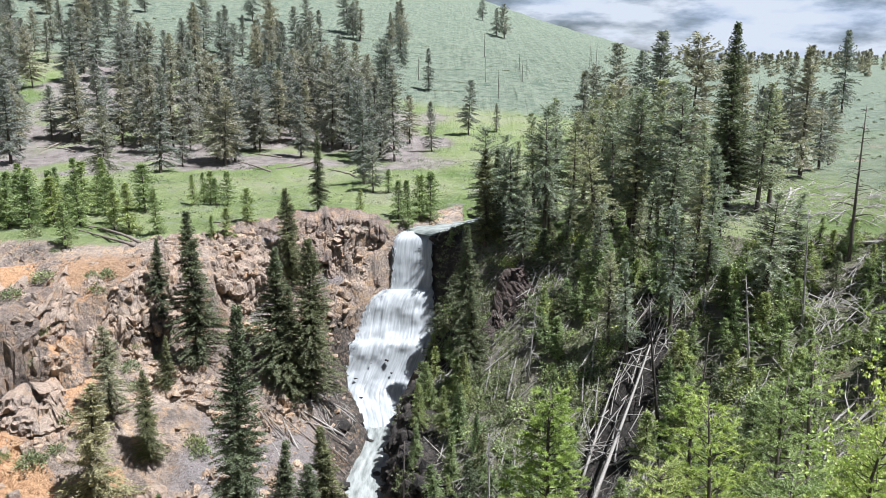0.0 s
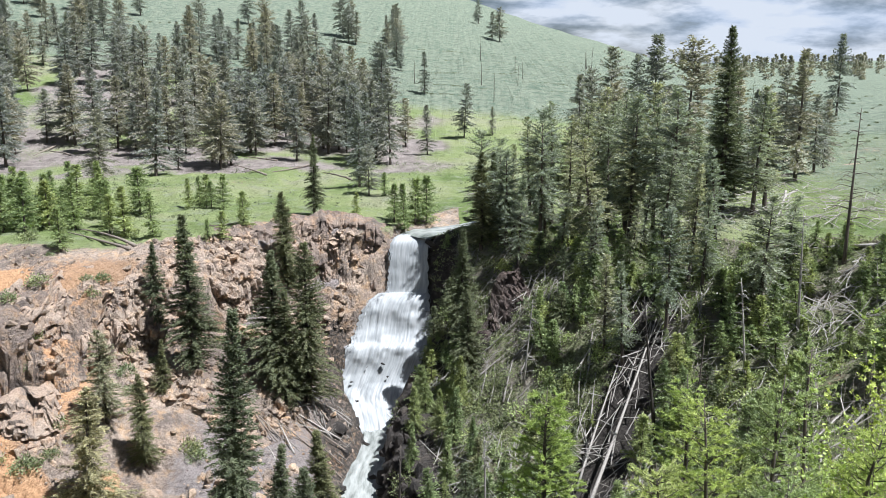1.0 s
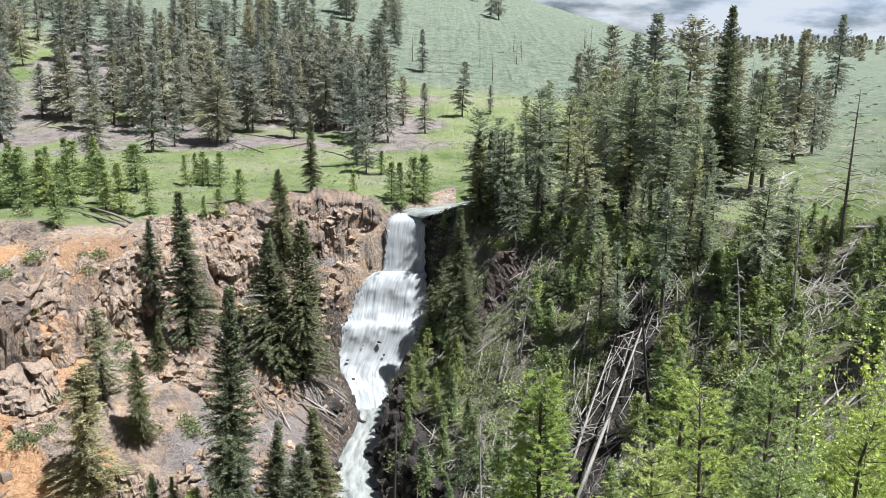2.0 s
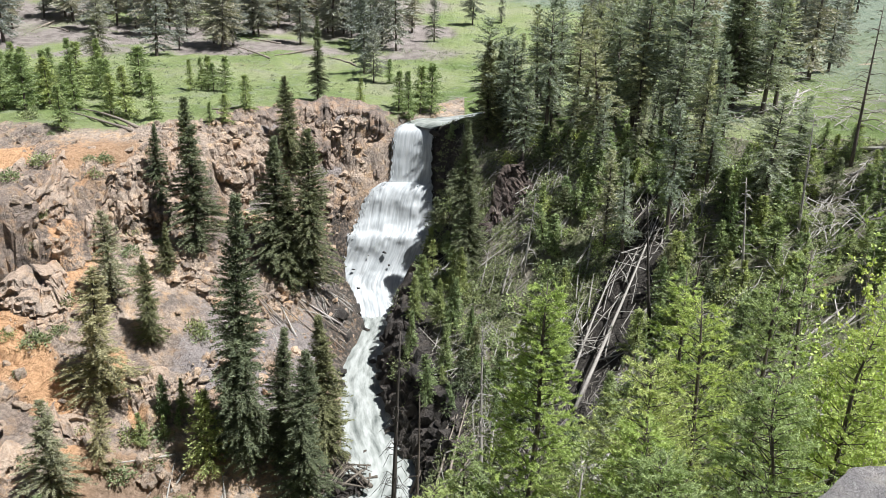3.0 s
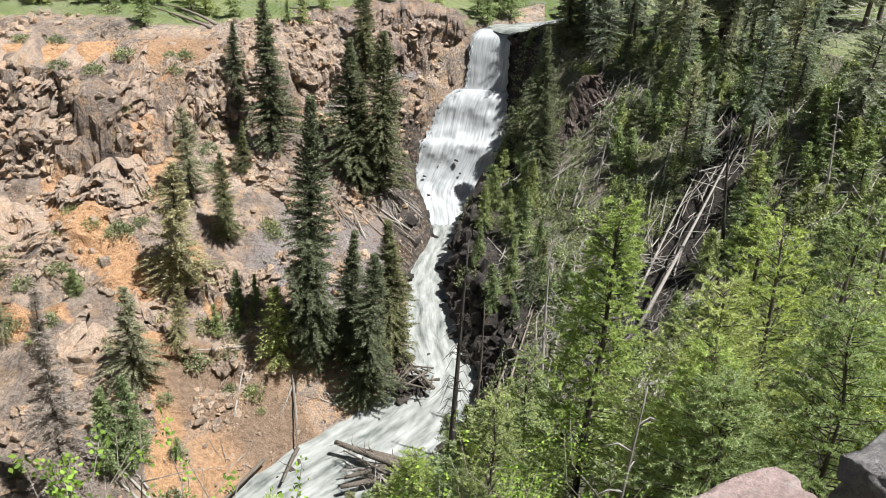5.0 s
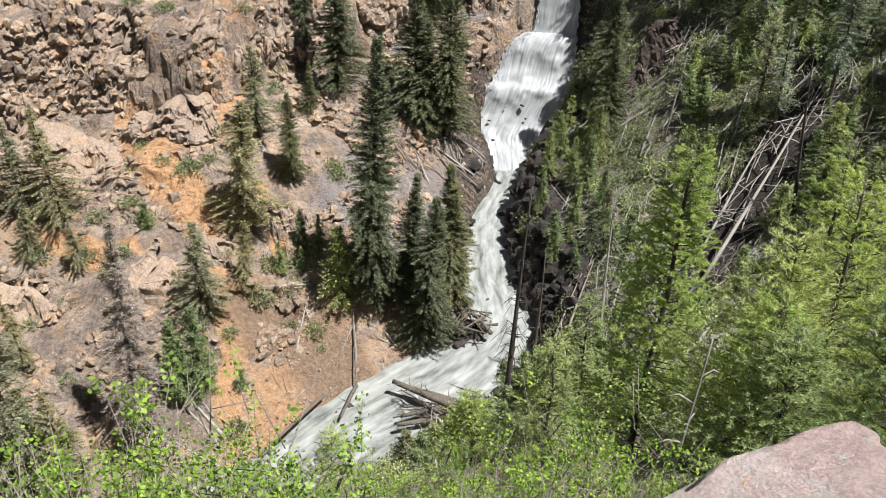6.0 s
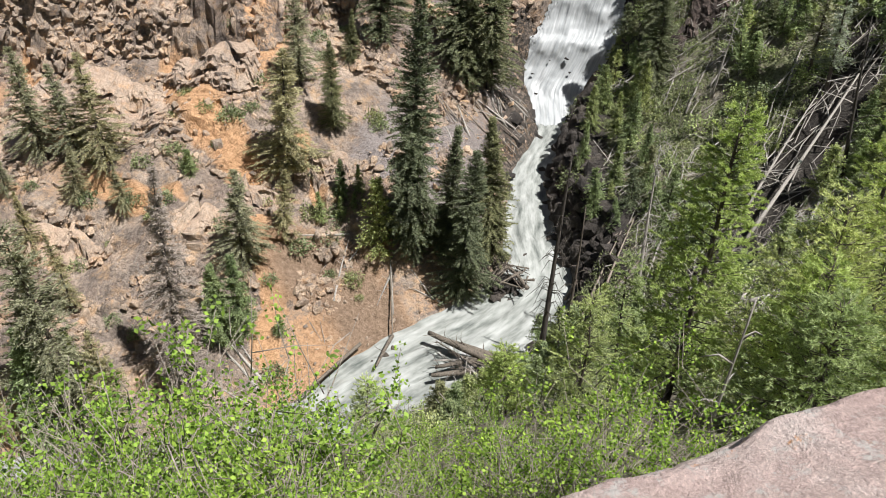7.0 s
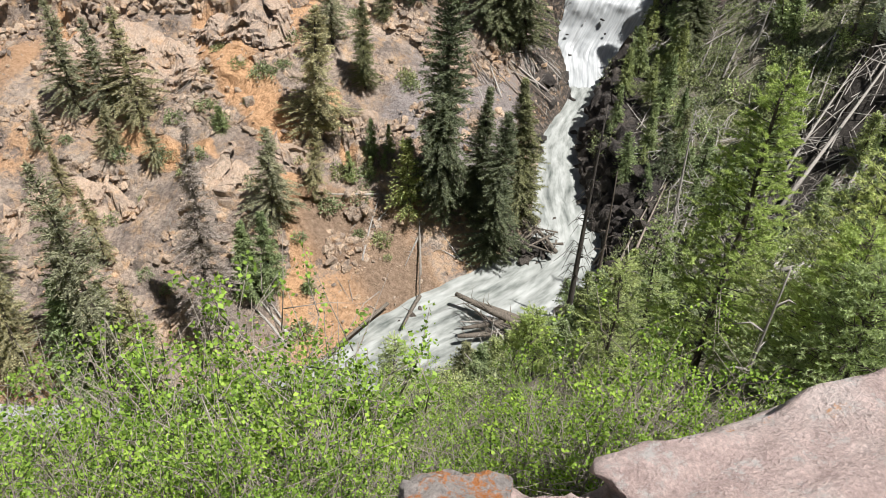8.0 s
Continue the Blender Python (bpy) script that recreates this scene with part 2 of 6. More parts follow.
def stone(name, low, mid, high, scale=1.0, lichen=None, bump=0.9, rust=None, speck=0.30, patches=0.56, ledge=None):
    """Broken volcanic rock, in three tones, jointed and stained."""
    m, n, l, b = graph(name)
    p = n.new("ShaderNodeTexCoord").outputs["Object"] if lichen else position(n)
    big, fine, grit = noise_of(n, l, p, 0.45 * scale, 6, 0.65), noise_of(n, l, p, 4.0 * scale, 8, 0.75), noise_of(n, l, p, 16.0 * scale, 6, 0.7)
    c = ramp(n, l, big, [(0.34, low), (0.5, mid), (0.66, high)])
    if rust:
        c = mixed(n, l, ramp(n, l, noise_of(n, l, p, 0.8 * scale, 6, 0.7), [(0.5, (0, 0, 0)), (0.66, (0.85, 0.85, 0.85))]), c, rust)
    c = mixed(n, l, 0.65, c, ramp(n, l, fine, [(0.28, (speck, speck * 0.94, speck * 0.9)), (0.68, (1.15, 1.12, 1.1))]), "MULTIPLY")
    c = mixed(n, l, 0.45, c, ramp(n, l, grit, [(0.3, (0.45, 0.44, 0.43)), (0.65, (1.2, 1.2, 1.2))]), "MULTIPLY")
    tint = n.new("ShaderNodeObjectInfo").outputs["Random"]
    isle = n.new("ShaderNodeNewGeometry").outputs["Random Per Island"]
    c = mixed(n, l, 0.0 if lichen else 0.5, c, ramp(n, l, tint, [(0, (0.62, 0.6, 0.6)), (1, (1.15, 1.1, 1.05))]), "MULTIPLY")
    c = mixed(n, l, 0.0 if lichen else 0.6, c, ramp(n, l, isle, [(0, (0.60, 0.60, 0.62)), (0.5, (1, 0.97, 0.94)), (1, (1.3, 1.2, 1.08))]), "MULTIPLY")
    if ledge:
        # soil lies on what is level
        level = n.new("ShaderNodeSeparateXYZ")
        l.new(n.new("ShaderNodeNewGeometry").outputs["True Normal"], level.inputs["Vector"])
        c = mixed(n, l, ramp(n, l, level.outputs["Z"], [(0.72, (0, 0, 0)), (0.9, (0.8, 0.8, 0.8))]), c, mixed(n, l, 1.0, ledge, ramp(n, l, fine, [(0.3, (0.55, 0.5, 0.48)), (0.7, (1.2, 1.2, 1.2))]), "MULTIPLY"))
    if lichen:
        spots = noise_of(n, l, p, 1.1 * scale, 8, 0.75)
        c = mixed(n, l, ramp(n, l, spots, [(patches, (0, 0, 0)), (patches + 0.06, (0.9, 0.9, 0.9))]), c, lichen)
        pale = noise_of(n, l, p, 2.4 * scale, 8, 0.75)
        c = mixed(n, l, ramp(n, l, pale, [(0.54, (0, 0, 0)), (0.64, (0.8, 0.8, 0.8))]), c, (0.55, 0.53, 0.50))
    joints = None if lichen else cracks(n, l, p, 2.2 * scale)
    if joints:
        c = mixed(n, l, 0.14, c, ramp(n, l, joints, [(0.0, (0.3, 0.27, 0.25)), (0.6, (1, 1, 1))]), "MULTIPLY")
    l.new(c, b.inputs["Base Color"])
    b.inputs["Roughness"].default_value = 0.9
    h = sums(n, l, "ADD", fine, sums(n, l, "MULTIPLY", grit, 0.3))
    if not lichen:
        h = sums(n, l, "ADD", h, sums(n, l, "MULTIPLY", joints, 0.15))
    bumped(n, l, b, h, bump, 0.3 / scale)
    return m


def leafy(name, dark, light, through=0.25, scale=1.2, fleck=0.45, differ=0.75):
    """Needles or leaves: varied from clump to clump and from plant to plant."""
    m, n, l, b = graph(name)
    p = position(n)
    isle = n.new("ShaderNodeNewGeometry").outputs["Random Per Island"]
    one = n.new("ShaderNodeObjectInfo").outputs["Random"]
    k = sums(n, l, "ADD", sums(n, l, "MULTIPLY", isle, fleck), sums(n, l, "MULTIPLY", noise_of(n, l, p, scale, 3), 1 - fleck))
    c = ramp(n, l, k, [(0.2, dark), (0.75, light)])
    c = mixed(n, l, differ, c, ramp(n, l, one, [(0, (0.72, 0.78, 0.80)), (0.55, (1, 1, 1)), (1, (1.28, 1.15, 0.95))]), "MULTIPLY")
    l.new(c, b.inputs["Base Color"])
    b.inputs["Roughness"].default_value = 0.65
    b.inputs["Specular IOR Level"].default_value = 0.25
    if through:
        t = n.new("ShaderNodeBsdfTranslucent")
        l.new(mixed(n, l, 1.0, c, (1.1, 1.2, 0.6), "MULTIPLY"), t.inputs["Color"])
        mx = n.new("ShaderNodeMixShader")
        mx.inputs["Fac"].default_value = through
        l.new(b.outputs["BSDF"], mx.inputs[1])
        l.new(t.outputs["BSDF"], mx.inputs[2])
        l.new(mx.outputs["Shader"], n["Material Output"].inputs["Surface"])
    return m


def woody(name, dark, light, scale=6.0):
    m, n, l, b = graph(name)
    co = n.new("ShaderNodeTexCoord")
    mp = n.new("ShaderNodeMapping")
    mp.inputs["Scale"].default_value = (scale, scale, scale * 0.12)
    l.new(co.outputs["Object"], mp.inputs["Vector"])
    g = noise_of(n, l, mp.outputs["Vector"], 2.0, 6, 0.65)
    c = ramp(n, l, g, [(0.32, dark), (0.68, light)])
    one = n.new("ShaderNodeObjectInfo").outputs["Random"]
    c = mixed(n, l, 0.6, c, ramp(n, l, one, [(0, (0.6, 0.58, 0.56)), (1, (1.15, 1.12, 1.1))]), "MULTIPLY")
    l.new(c, b.inputs["Base Color"])
    b.inputs["Roughness"].default_value = 0.85
    bumped(n, l, b, g, 0.7, 0.04)
    return m


def ground_material():
    m, n, l, b = graph("ground")
    p = position(n)

    def layer(name):
        a = n.new("ShaderNodeAttribute")
        a.attribute_name = name
        return a.outputs["Fac"]

    big, mid, fine, grit = noise_of(n, l, p, 0.06, 5), noise_of(n, l, p, 0.42, 6, 0.65), noise_of(n, l, p, 2.6, 7, 0.7), noise_of(n, l, p, 11.0, 5, 0.7)
    # meadow grass with grey sagebrush
    grass = ramp(n, l, big, [(0.36, (0.17, 0.225, 0.08)), (0.52, (0.27, 0.31, 0.14)), (0.66, (0.32, 0.325, 0.20))])
    grass = mixed(n, l, ramp(n, l, mid, [(0.52, (0, 0, 0)), (0.66, (0.7, 0.7, 0.7))]), grass, (0.26, 0.275, 0.20))
    grass = mixed(n, l, 0.5, grass, ramp(n, l, fine, [(0.3, (0.45, 0.45, 0.4)), (0.65, (1.1, 1.1, 1.05))]), "MULTIPLY")
    # sage on the open hill
    sage = ramp(n, l, mid, [(0.35, (0.13, 0.17, 0.125)), (0.6, (0.245, 0.27, 0.20))])
    sage = mixed(n, l, 0.6, sage, ramp(n, l, fine, [(0.35, (0.5, 0.52, 0.5)), (0.6, (1.1, 1.1, 1.1))]), "MULTIPLY")
    # duff and bare soil under the woods
    duff = ramp(n, l, mid, [(0.35, (0.19, 0.16, 0.145)), (0.65, (0.34, 0.295, 0.27))])
    # rock and soil of the gorge
    rock = ramp(n, l, mid, [(0.30, (0.26, 0.22, 0.19)), (0.48, (0.50, 0.41, 0.34)), (0.66, (0.64, 0.50, 0.39))])
    rock = mixed(n, l, 0.75, rock, ramp(n, l, fine, [(0.32, (0.32, 0.30, 0.30)), (0.62, (1.1, 1.08, 1.05))]), "MULTIPLY")
    rock = mixed(n, l, ramp(n, l, noise_of(n, l, p, 0.7, 6, 0.7), [(0.5, (0, 0, 0)), (0.64, (0.9, 0.9, 0.9))]), rock, (0.66, 0.45, 0.28))
    rock = mixed(n, l, ramp(n, l, noise_of(n, l, p, 0.16, 5, 0.6), [(0.42, (0, 0, 0)), (0.6, (0.8, 0.8, 0.8))]), rock, mixed(n, l, 1.0, rock, (0.52, 0.52, 0.55), "MULTIPLY"))
    rock = mixed(n, l, 0.5, rock, ramp(n, l, grit, [(0.3, (0.4, 0.4, 0.4)), (0.65, (1.2, 1.2, 1.2))]), "MULTIPLY")
    joints = cracks(n, l, p, 1.6)
    rock = mixed(n, l, sums(n, l, "MULTIPLY", layer("crag"), 0.15), rock, mixed(n, l, 1.0, rock, ramp(n, l, joints, [(0.0, (0.3, 0.27, 0.25)), (0.6, (1, 1, 1))]), "MULTIPLY"))
    soil = ramp(n, l, fine, [(0.3, (0.14, 0.10, 0.072)), (0.6, (0.29, 0.215, 0.16)), (0.75, (0.41, 0.33, 0.26))])
    soil = mixed(n, l, layer("orange"), soil, ramp(n, l, fine, [(0.3, (0.40, 0.23, 0.12)), (0.55, (0.62, 0.37, 0.205)), (0.75, (0.70, 0.48, 0.31))]))
    scree = ramp(n, l, grit, [(0.3, (0.10, 0.085, 0.08)), (0.5, (0.29, 0.25, 0.235)), (0.7, (0.46, 0.41, 0.39))])
    # wet rock, near black so it also stands in for gully shade
    wet_shade = ramp(n, l, fine, [(0.3, (0.025, 0.022, 0.02)), (0.6, (0.075, 0.066, 0.058)), (0.75, (0.12, 0.105, 0.09))])
    # undergrowth of the near bank
    moss = ramp(n, l, fine, [(0.3, (0.03, 0.032, 0.018)), (0.5, (0.14, 0.15, 0.075)), (0.72, (0.35, 0.355, 0.22))])
    moss = mixed(n, l, ramp(n, l, mid, [(0.5, (0, 0, 0)), (0.62, (0.8, 0.8, 0.8))]), moss, (0.25, 0.215, 0.175))
    c = rock
    wob = sums(n, l, "MULTIPLY", sums(n, l, "SUBTRACT", fine, 0.5), 0.9)
    for name, col in (("soil", soil), ("scree", scree), ("moss", moss), ("wet_shade", wet_shade), ("grass", grass), ("duff", duff), ("sage", sage)):
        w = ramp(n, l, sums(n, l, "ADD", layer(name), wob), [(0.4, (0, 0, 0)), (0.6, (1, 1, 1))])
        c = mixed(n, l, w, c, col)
    l.new(c, b.inputs["Base Color"])
    b.inputs["Roughness"].default_value = 0.95
    b.inputs["Specular IOR Level"].default_value = 0.15
    h = sums(n, l, "ADD", sums(n, l, "MULTIPLY", fine, 1.0), sums(n, l, "MULTIPLY", grit, 0.4))
    h = sums(n, l, "ADD", h, sums(n, l, "MULTIPLY", sums(n, l, "MULTIPLY", joints, layer("crag")), 0.2))
    bumped(n, l, b, h, 1.0, 0.45)
    return m


def water_material(name, low, high, top, scale, bump):
    """Foaming water, drawn out along the fall."""
    m, n, l, b = graph(name)
    mp = n.new("ShaderNodeMapping")
    mp.inputs["Scale"].default_value = scale
    uv = n.new("ShaderNodeAttribute")
    uv.attribute_name = "flow"
    l.new(uv.outputs["Vector"], mp.inputs["Vector"])
    g = noise_of(n, l, mp.outputs["Vector"], 1.0, 6, 0.62)
    wide = n.new("ShaderNodeMapping")
    wide.inputs["Scale"].default_value = tuple(k * 0.3 for k in scale)
    l.new(uv.outputs["Vector"], wide.inputs["Vector"])
    veil = noise_of(n, l, wide.outputs["Vector"], 1.0, 4, 0.55)
    g = sums(n, l, "ADD", sums(n, l, "MULTIPLY", g, 0.6), sums(n, l, "MULTIPLY", veil, 0.4))
    l.new(ramp(n, l, g, [(0.34, low), (0.50, high), (0.66, top)]), b.inputs["Base Color"])
    b.inputs["Roughness"].default_value = 0.45
    b.inputs["Subsurface Weight"].default_value = 0.0
    bumped(n, l, b, g, bump, 0.12)
    return m


M_GROUND = ground_material()
M_CLIFF = stone("cliff_rock", (0.28, 0.24, 0.21), (0.54, 0.445, 0.36), (0.68, 0.545, 0.42), rust=(0.66, 0.44, 0.26))
M_CRAG = stone("crag_rock", (0.30, 0.26, 0.235), (0.58, 0.485, 0.405), (0.72, 0.59, 0.475), rust=(0.70, 0.48, 0.30), ledge=(0.58, 0.44, 0.33))
M_COLUMN = stone("column_rock", (0.15, 0.13, 0.12), (0.32, 0.265, 0.23), (0.47, 0.38, 0.31), rust=(0.50, 0.34, 0.22))
M_OUTCROP = stone("dark_outcrop", (0.07, 0.055, 0.05), (0.15, 0.115, 0.10), (0.22, 0.175, 0.15))
# wet rock, kept near black so that chasm shade lies in the colour
M_DARK = stone("wet_shaded_basalt", (0.035, 0.032, 0.03), (0.075, 0.066, 0.06), (0.13, 0.115, 0.10))
M_WALL = stone("rhyolite_block", (0.50, 0.37, 0.34), (0.64, 0.50, 0.46), (0.72, 0.62, 0.58), 5.0, (0.62, 0.30, 0.12), 0.8, speck=0.45, patches=0.62)
M_GREYBLOCK = stone("grey_block", (0.26, 0.245, 0.25), (0.40, 0.375, 0.37), (0.52, 0.48, 0.46), 5.0, (0.45, 0.40, 0.36), 1.0, speck=0.4)
M_LICHEN = stone("lichen_stone", (0.42, 0.38, 0.36), (0.58, 0.52, 0.48), (0.70, 0.63, 0.58), 5.0, (0.66, 0.22, 0.03), 1.0, speck=0.4, patches=0.47)
M_FIR = leafy("fir_needles", (0.024, 0.034, 0.02), (0.29, 0.31, 0.18), 0.22, 1.2, 0.3)
M_SPRUCE = leafy("spruce_needles", (0.032, 0.05, 0.022), (0.46, 0.53, 0.27), 0.34)
M_DRYFIR = leafy("dry_fir_needles", (0.06, 0.062, 0.04), (0.50, 0.485, 0.32), 0.32)
# far pines: distance haze put into the colour as paler, greyer needles
M_PINE = leafy("hazy_pine_needles", (0.10, 0.105, 0.098), (0.47, 0.465, 0.435), 0.28, 1.2, 0.3)
M_OLIVE = leafy("olive_needles", (0.08, 0.09, 0.072), (0.53, 0.56, 0.44), 0.36, 1.2, 0.3)
M_YOUNG = leafy("young_needles", (0.045, 0.068, 0.024), (0.50, 0.57, 0.28), 0.36)
M_FEATHER = leafy("feathery_needles", (0.055, 0.085, 0.028), (0.66, 0.73, 0.36), 0.4)
M_SPRING = leafy("bright_needles", (0.07, 0.12, 0.025), (0.70, 0.78, 0.30), 0.42, 4.0, 0.4, 0.25)
M_LEAF = leafy("fresh_leaves", (0.035, 0.08, 0.012), (0.40, 0.57, 0.10), 0.42, 6.0, 0.5, 0.5)
M_SAPLING = leafy("sapling_leaves", (0.30, 0.38, 0.09), (0.64, 0.72, 0.27), 0.35, 6.0)
M_SHRUB = leafy("shrub_leaves", (0.038, 0.055, 0.022), (0.40, 0.44, 0.25), 0.3)
M_DEAD = leafy("dead_needles", (0.20, 0.175, 0.17), (0.42, 0.375, 0.36), 0.2)
M_BARK = woody("bark", (0.05, 0.04, 0.032), (0.16, 0.13, 0.105))
M_GREY = woody("weathered_wood", (0.20, 0.18, 0.16), (0.50, 0.47, 0.43))
M_LOG = woody("fallen_wood", (0.13, 0.10, 0.08), (0.36, 0.31, 0.26))
M_DRIFT = woody("wet_wood", (0.05, 0.04, 0.032), (0.24, 0.205, 0.165))
M_CHAR = woody("dark_trunk", (0.025, 0.021, 0.018), (0.085, 0.072, 0.06))
M_STICK = woody("fallen_twigs", (0.12, 0.105, 0.09), (0.37, 0.34, 0.30))
M_TWIG = woody("twig_bark", (0.17, 0.14, 0.115), (0.43, 0.375, 0.32), 20)
M_FALL = water_material("falling_water", (0.25, 0.265, 0.275), (0.38, 0.392, 0.395), (0.50, 0.505, 0.51), (4.5, 0.42, 1.0), 0.08)
M_SPRAY = water_material("spray", (0.36, 0.37, 0.375), (0.42, 0.43, 0.435), (0.48, 0.485, 0.49), (1.0, 1.0, 1.0), 0.0)
M_STREAM = water_material("white_water", (0.07, 0.08, 0.072), (0.29, 0.30, 0.28), (0.46, 0.465, 0.45), (1.5, 0.36, 1.0), 0.7)


# ---------------------------------------------------------------- helpers for things
def mesh_of(name, verts, faces, material, smooth=False):
    me = bpy.data.meshes.new(name)
    me.from_pydata([tuple(v) for v in verts] if not isinstance(verts, np.ndarray) else verts.tolist(), [], faces if isinstance(faces, list) else faces.tolist())
    me.materials.append(material)
    if smooth:
        me.shade_smooth()
    me.update()
    return me


def thing(name, x, y, z, label, category, group=""):
    ob = new(name)
    ob.empty_display_size = 0.2
    ob.matrix_basis = pose(x, y, z)
    return tagged(ob, label, category, group)


def part(name, data, parent, label=""):
    ob = new(name, data)
    ob.parent = parent
    return tagged(ob, label)


def setting(name, data, label, category):
    return tagged(new(name, data), label, category, kind="structure")


# ---------------------------------------------------------------- ground
def spread(lo, hi, fine, ends, grow=1.07):
    mid = np.arange(lo, hi, fine)
    out_, s = [hi], fine
    while out_[-1] < ends[1]:
        s *= grow
        out_.append(out_[-1] + s)
    in_, s = [lo], fine
    while in_[-1] > ends[0]:
        s *= grow
        in_.append(in_[-1] - s)
    return np.array(in_[:0:-1] + list(mid) + out_)


gx, gy = spread(-68, 42, 0.38, (-3500, 3500), 1.09), spread(3, 108, 0.38, (-2500, 4200), 1.08)
GX, GY = np.meshgrid(gx, gy)
GZ = land(GX, GY)
g_dr, g_side, (g_zr, g_hw) = nearest(GX, GY, RIVER)
g_df, g_sf, _ = nearest(GX, GY, RIM_FAR)
g_dn, g_sn, _ = nearest(GX, GY, RIM_NEAR)
dzx, dzy = np.gradient(GZ, gx, axis=1), np.gradient(GZ, gy, axis=0)
steep = np.hypot(dzx, dzy)
far_slope = (g_side < 0) & (g_sf > 0) & (GX < 3)


def ground_z(x, y):
    """Height of the ground, read off the grid."""
    i, j = min(max(int(np.searchsorted(gx, x)) - 1, 0), len(gx) - 2), min(max(int(np.searchsorted(gy, y)) - 1, 0), len(gy) - 2)
    u, v = (x - gx[i]) / (gx[i + 1] - gx[i]), (y - gy[j]) / (gy[j + 1] - gy[j])
    return float((GZ[j, i] * (1 - u) + GZ[j, i + 1] * u) * (1 - v) + (GZ[j + 1, i] * (1 - u) + GZ[j + 1, i + 1] * u) * v)


def ridged(x, y, z, octaves=3):
    return 1 - 2 * np.abs(rough(x, y, z, octaves, 0.55))


# the cliffs break into buttresses, blocks and columns that stand out of the face
outcrop = step(-0.1, 0.2, rough(GX / 9, GY / 7, 91, 3)) * step(3.0, 7.0, g_dr - g_hw) * step(-18, -24, GX - 0.35 * (GY - 50))
craggy_face = np.where(far_slope, 0.2 + np.maximum(0.8 * step(0.85, 1.6, steep), 0.6 * outcrop), 0) * step(0.3, 2.0, g_dr - g_hw) * step(0.0, 1.5, g_df)
along = GX * 0.83 - GY * 0.35
columns = step(-30, -24, GX) * step(60, 80, GY)
block = 0.9 * ridged(GX / 4.6, GY / 4.6, GZ / 4.2, 2) + 0.55 * np.round(2.2 * rough(along / 1.5, GZ / (1.7 + 3 * columns), 2, 2)) / 2.2 + 0.35 * ridged(along / 0.9, GY / 1.8, GZ / (0.9 + 3.0 * columns), 2)
OX = GX - craggy_face * 0.7 * block * dzx / np.maximum(steep, 0.3)
OY = GY - craggy_face * 0.7 * block * dzy / np.maximum(steep, 0.3)
OZ = GZ + craggy_face * (0.5 * np.round(2.0 * rough(GX / 1.9, GY / 1.9, GZ / 1.1, 2)) / 2.0 + 0.22 * rough(GX / 0.7, GY / 0.7, GZ / 0.7, 2))
ny, nx = GX.shape
idx = np.arange(ny * nx).reshape(ny, nx)
quads = np.stack([idx[:-1, :-1], idx[:-1, 1:], idx[1:, 1:], idx[1:, :-1]], -1).reshape(-1, 4)
ground_mesh = mesh_of("ground", np.stack([OX, OY, OZ], -1).reshape(-1, 3), quads, M_GROUND)


def layer(name, w):
    ground_mesh.attributes.new(name, "FLOAT", "POINT").data.foreach_set("value", np.clip(w, 0, 1).ravel().astype(np.float32))


patch = rough(GX / 14, GY / 14, 2, 3)
upstream = (g_side < 0) & (g_sf > 0) & (GX >= 3)
plateau = upstream | ((g_side < 0) & (g_sf < 0)) | ((g_side > 0) & (g_sn > 0))
edge = np.where(upstream, 9.0, np.where(g_side < 0, g_df, g_dn))
flat_bank = far_slope * step(1.35, 0.8, steep) * (1 - 0.8 * outcrop)
layer("crag", craggy_face)


def along_line(points, width):
    """1 near a line in plan, fading out at its width."""
    return step(1.0, 0.35, nearest(GX + 0.9 * rough(GX / 2.5, GY / 2.5, 5, 2), GY, np.array([(a, b, 0.0) for a, b in points]))[0] / width)


# chutes of orange soil, and the brown cut bank inside the bend
chutes = np.maximum.reduce([along_line([(-42.5, 68.4), (-37.1, 63.8), (-34, 62), (-31.4, 60.2)], 3.0), along_line([(-60, 77), (-49.3, 78.8), (-42, 79.8)], 2.6), along_line([(-28, 64.6), (-26.2, 62.2), (-24.5, 61)], 1.3),
                            along_line([(-29, 56.5), (-27.0, 53.5), (-26.0, 50), (-24.6, 46.5)], 2.0), along_line([(-59, 68), (-52.5, 62.5), (-50, 60)], 1.8), along_line([(-46, 57.4), (-41.2, 55.9), (-37, 56)], 1.7)])
cut_bank = along_line([(-24.5, 54.6), (-20.4, 54.2), (-17.8, 52.2)], 5.2)
layer("soil", np.where(far_slope, np.maximum.reduce([0.30 * flat_bank + 0.45 * rough(GX / 7, GY / 9, 11, 3), 0.95 * chutes, 0.9 * cut_bank]), 0))
layer("orange", np.where(far_slope, np.maximum(chutes, 0.5 + 0.5 * rough(GX / 9, GY / 9, 77, 2)) * (1 - 0.85 * cut_bank), 0))
layer("scree", np.where(far_slope, step(-27, -21, GX) * step(0.0, 0.5, flat_bank) * step(-9, -12, GX) * step(58, 64, GY) * (0.75 + 0.3 * patch), 0))
layer("moss", np.where((g_side > 0) & ((g_sn < 0) | (np.hypot(GX, GY) < 25)), 0.85 + 0.3 * patch, 0))
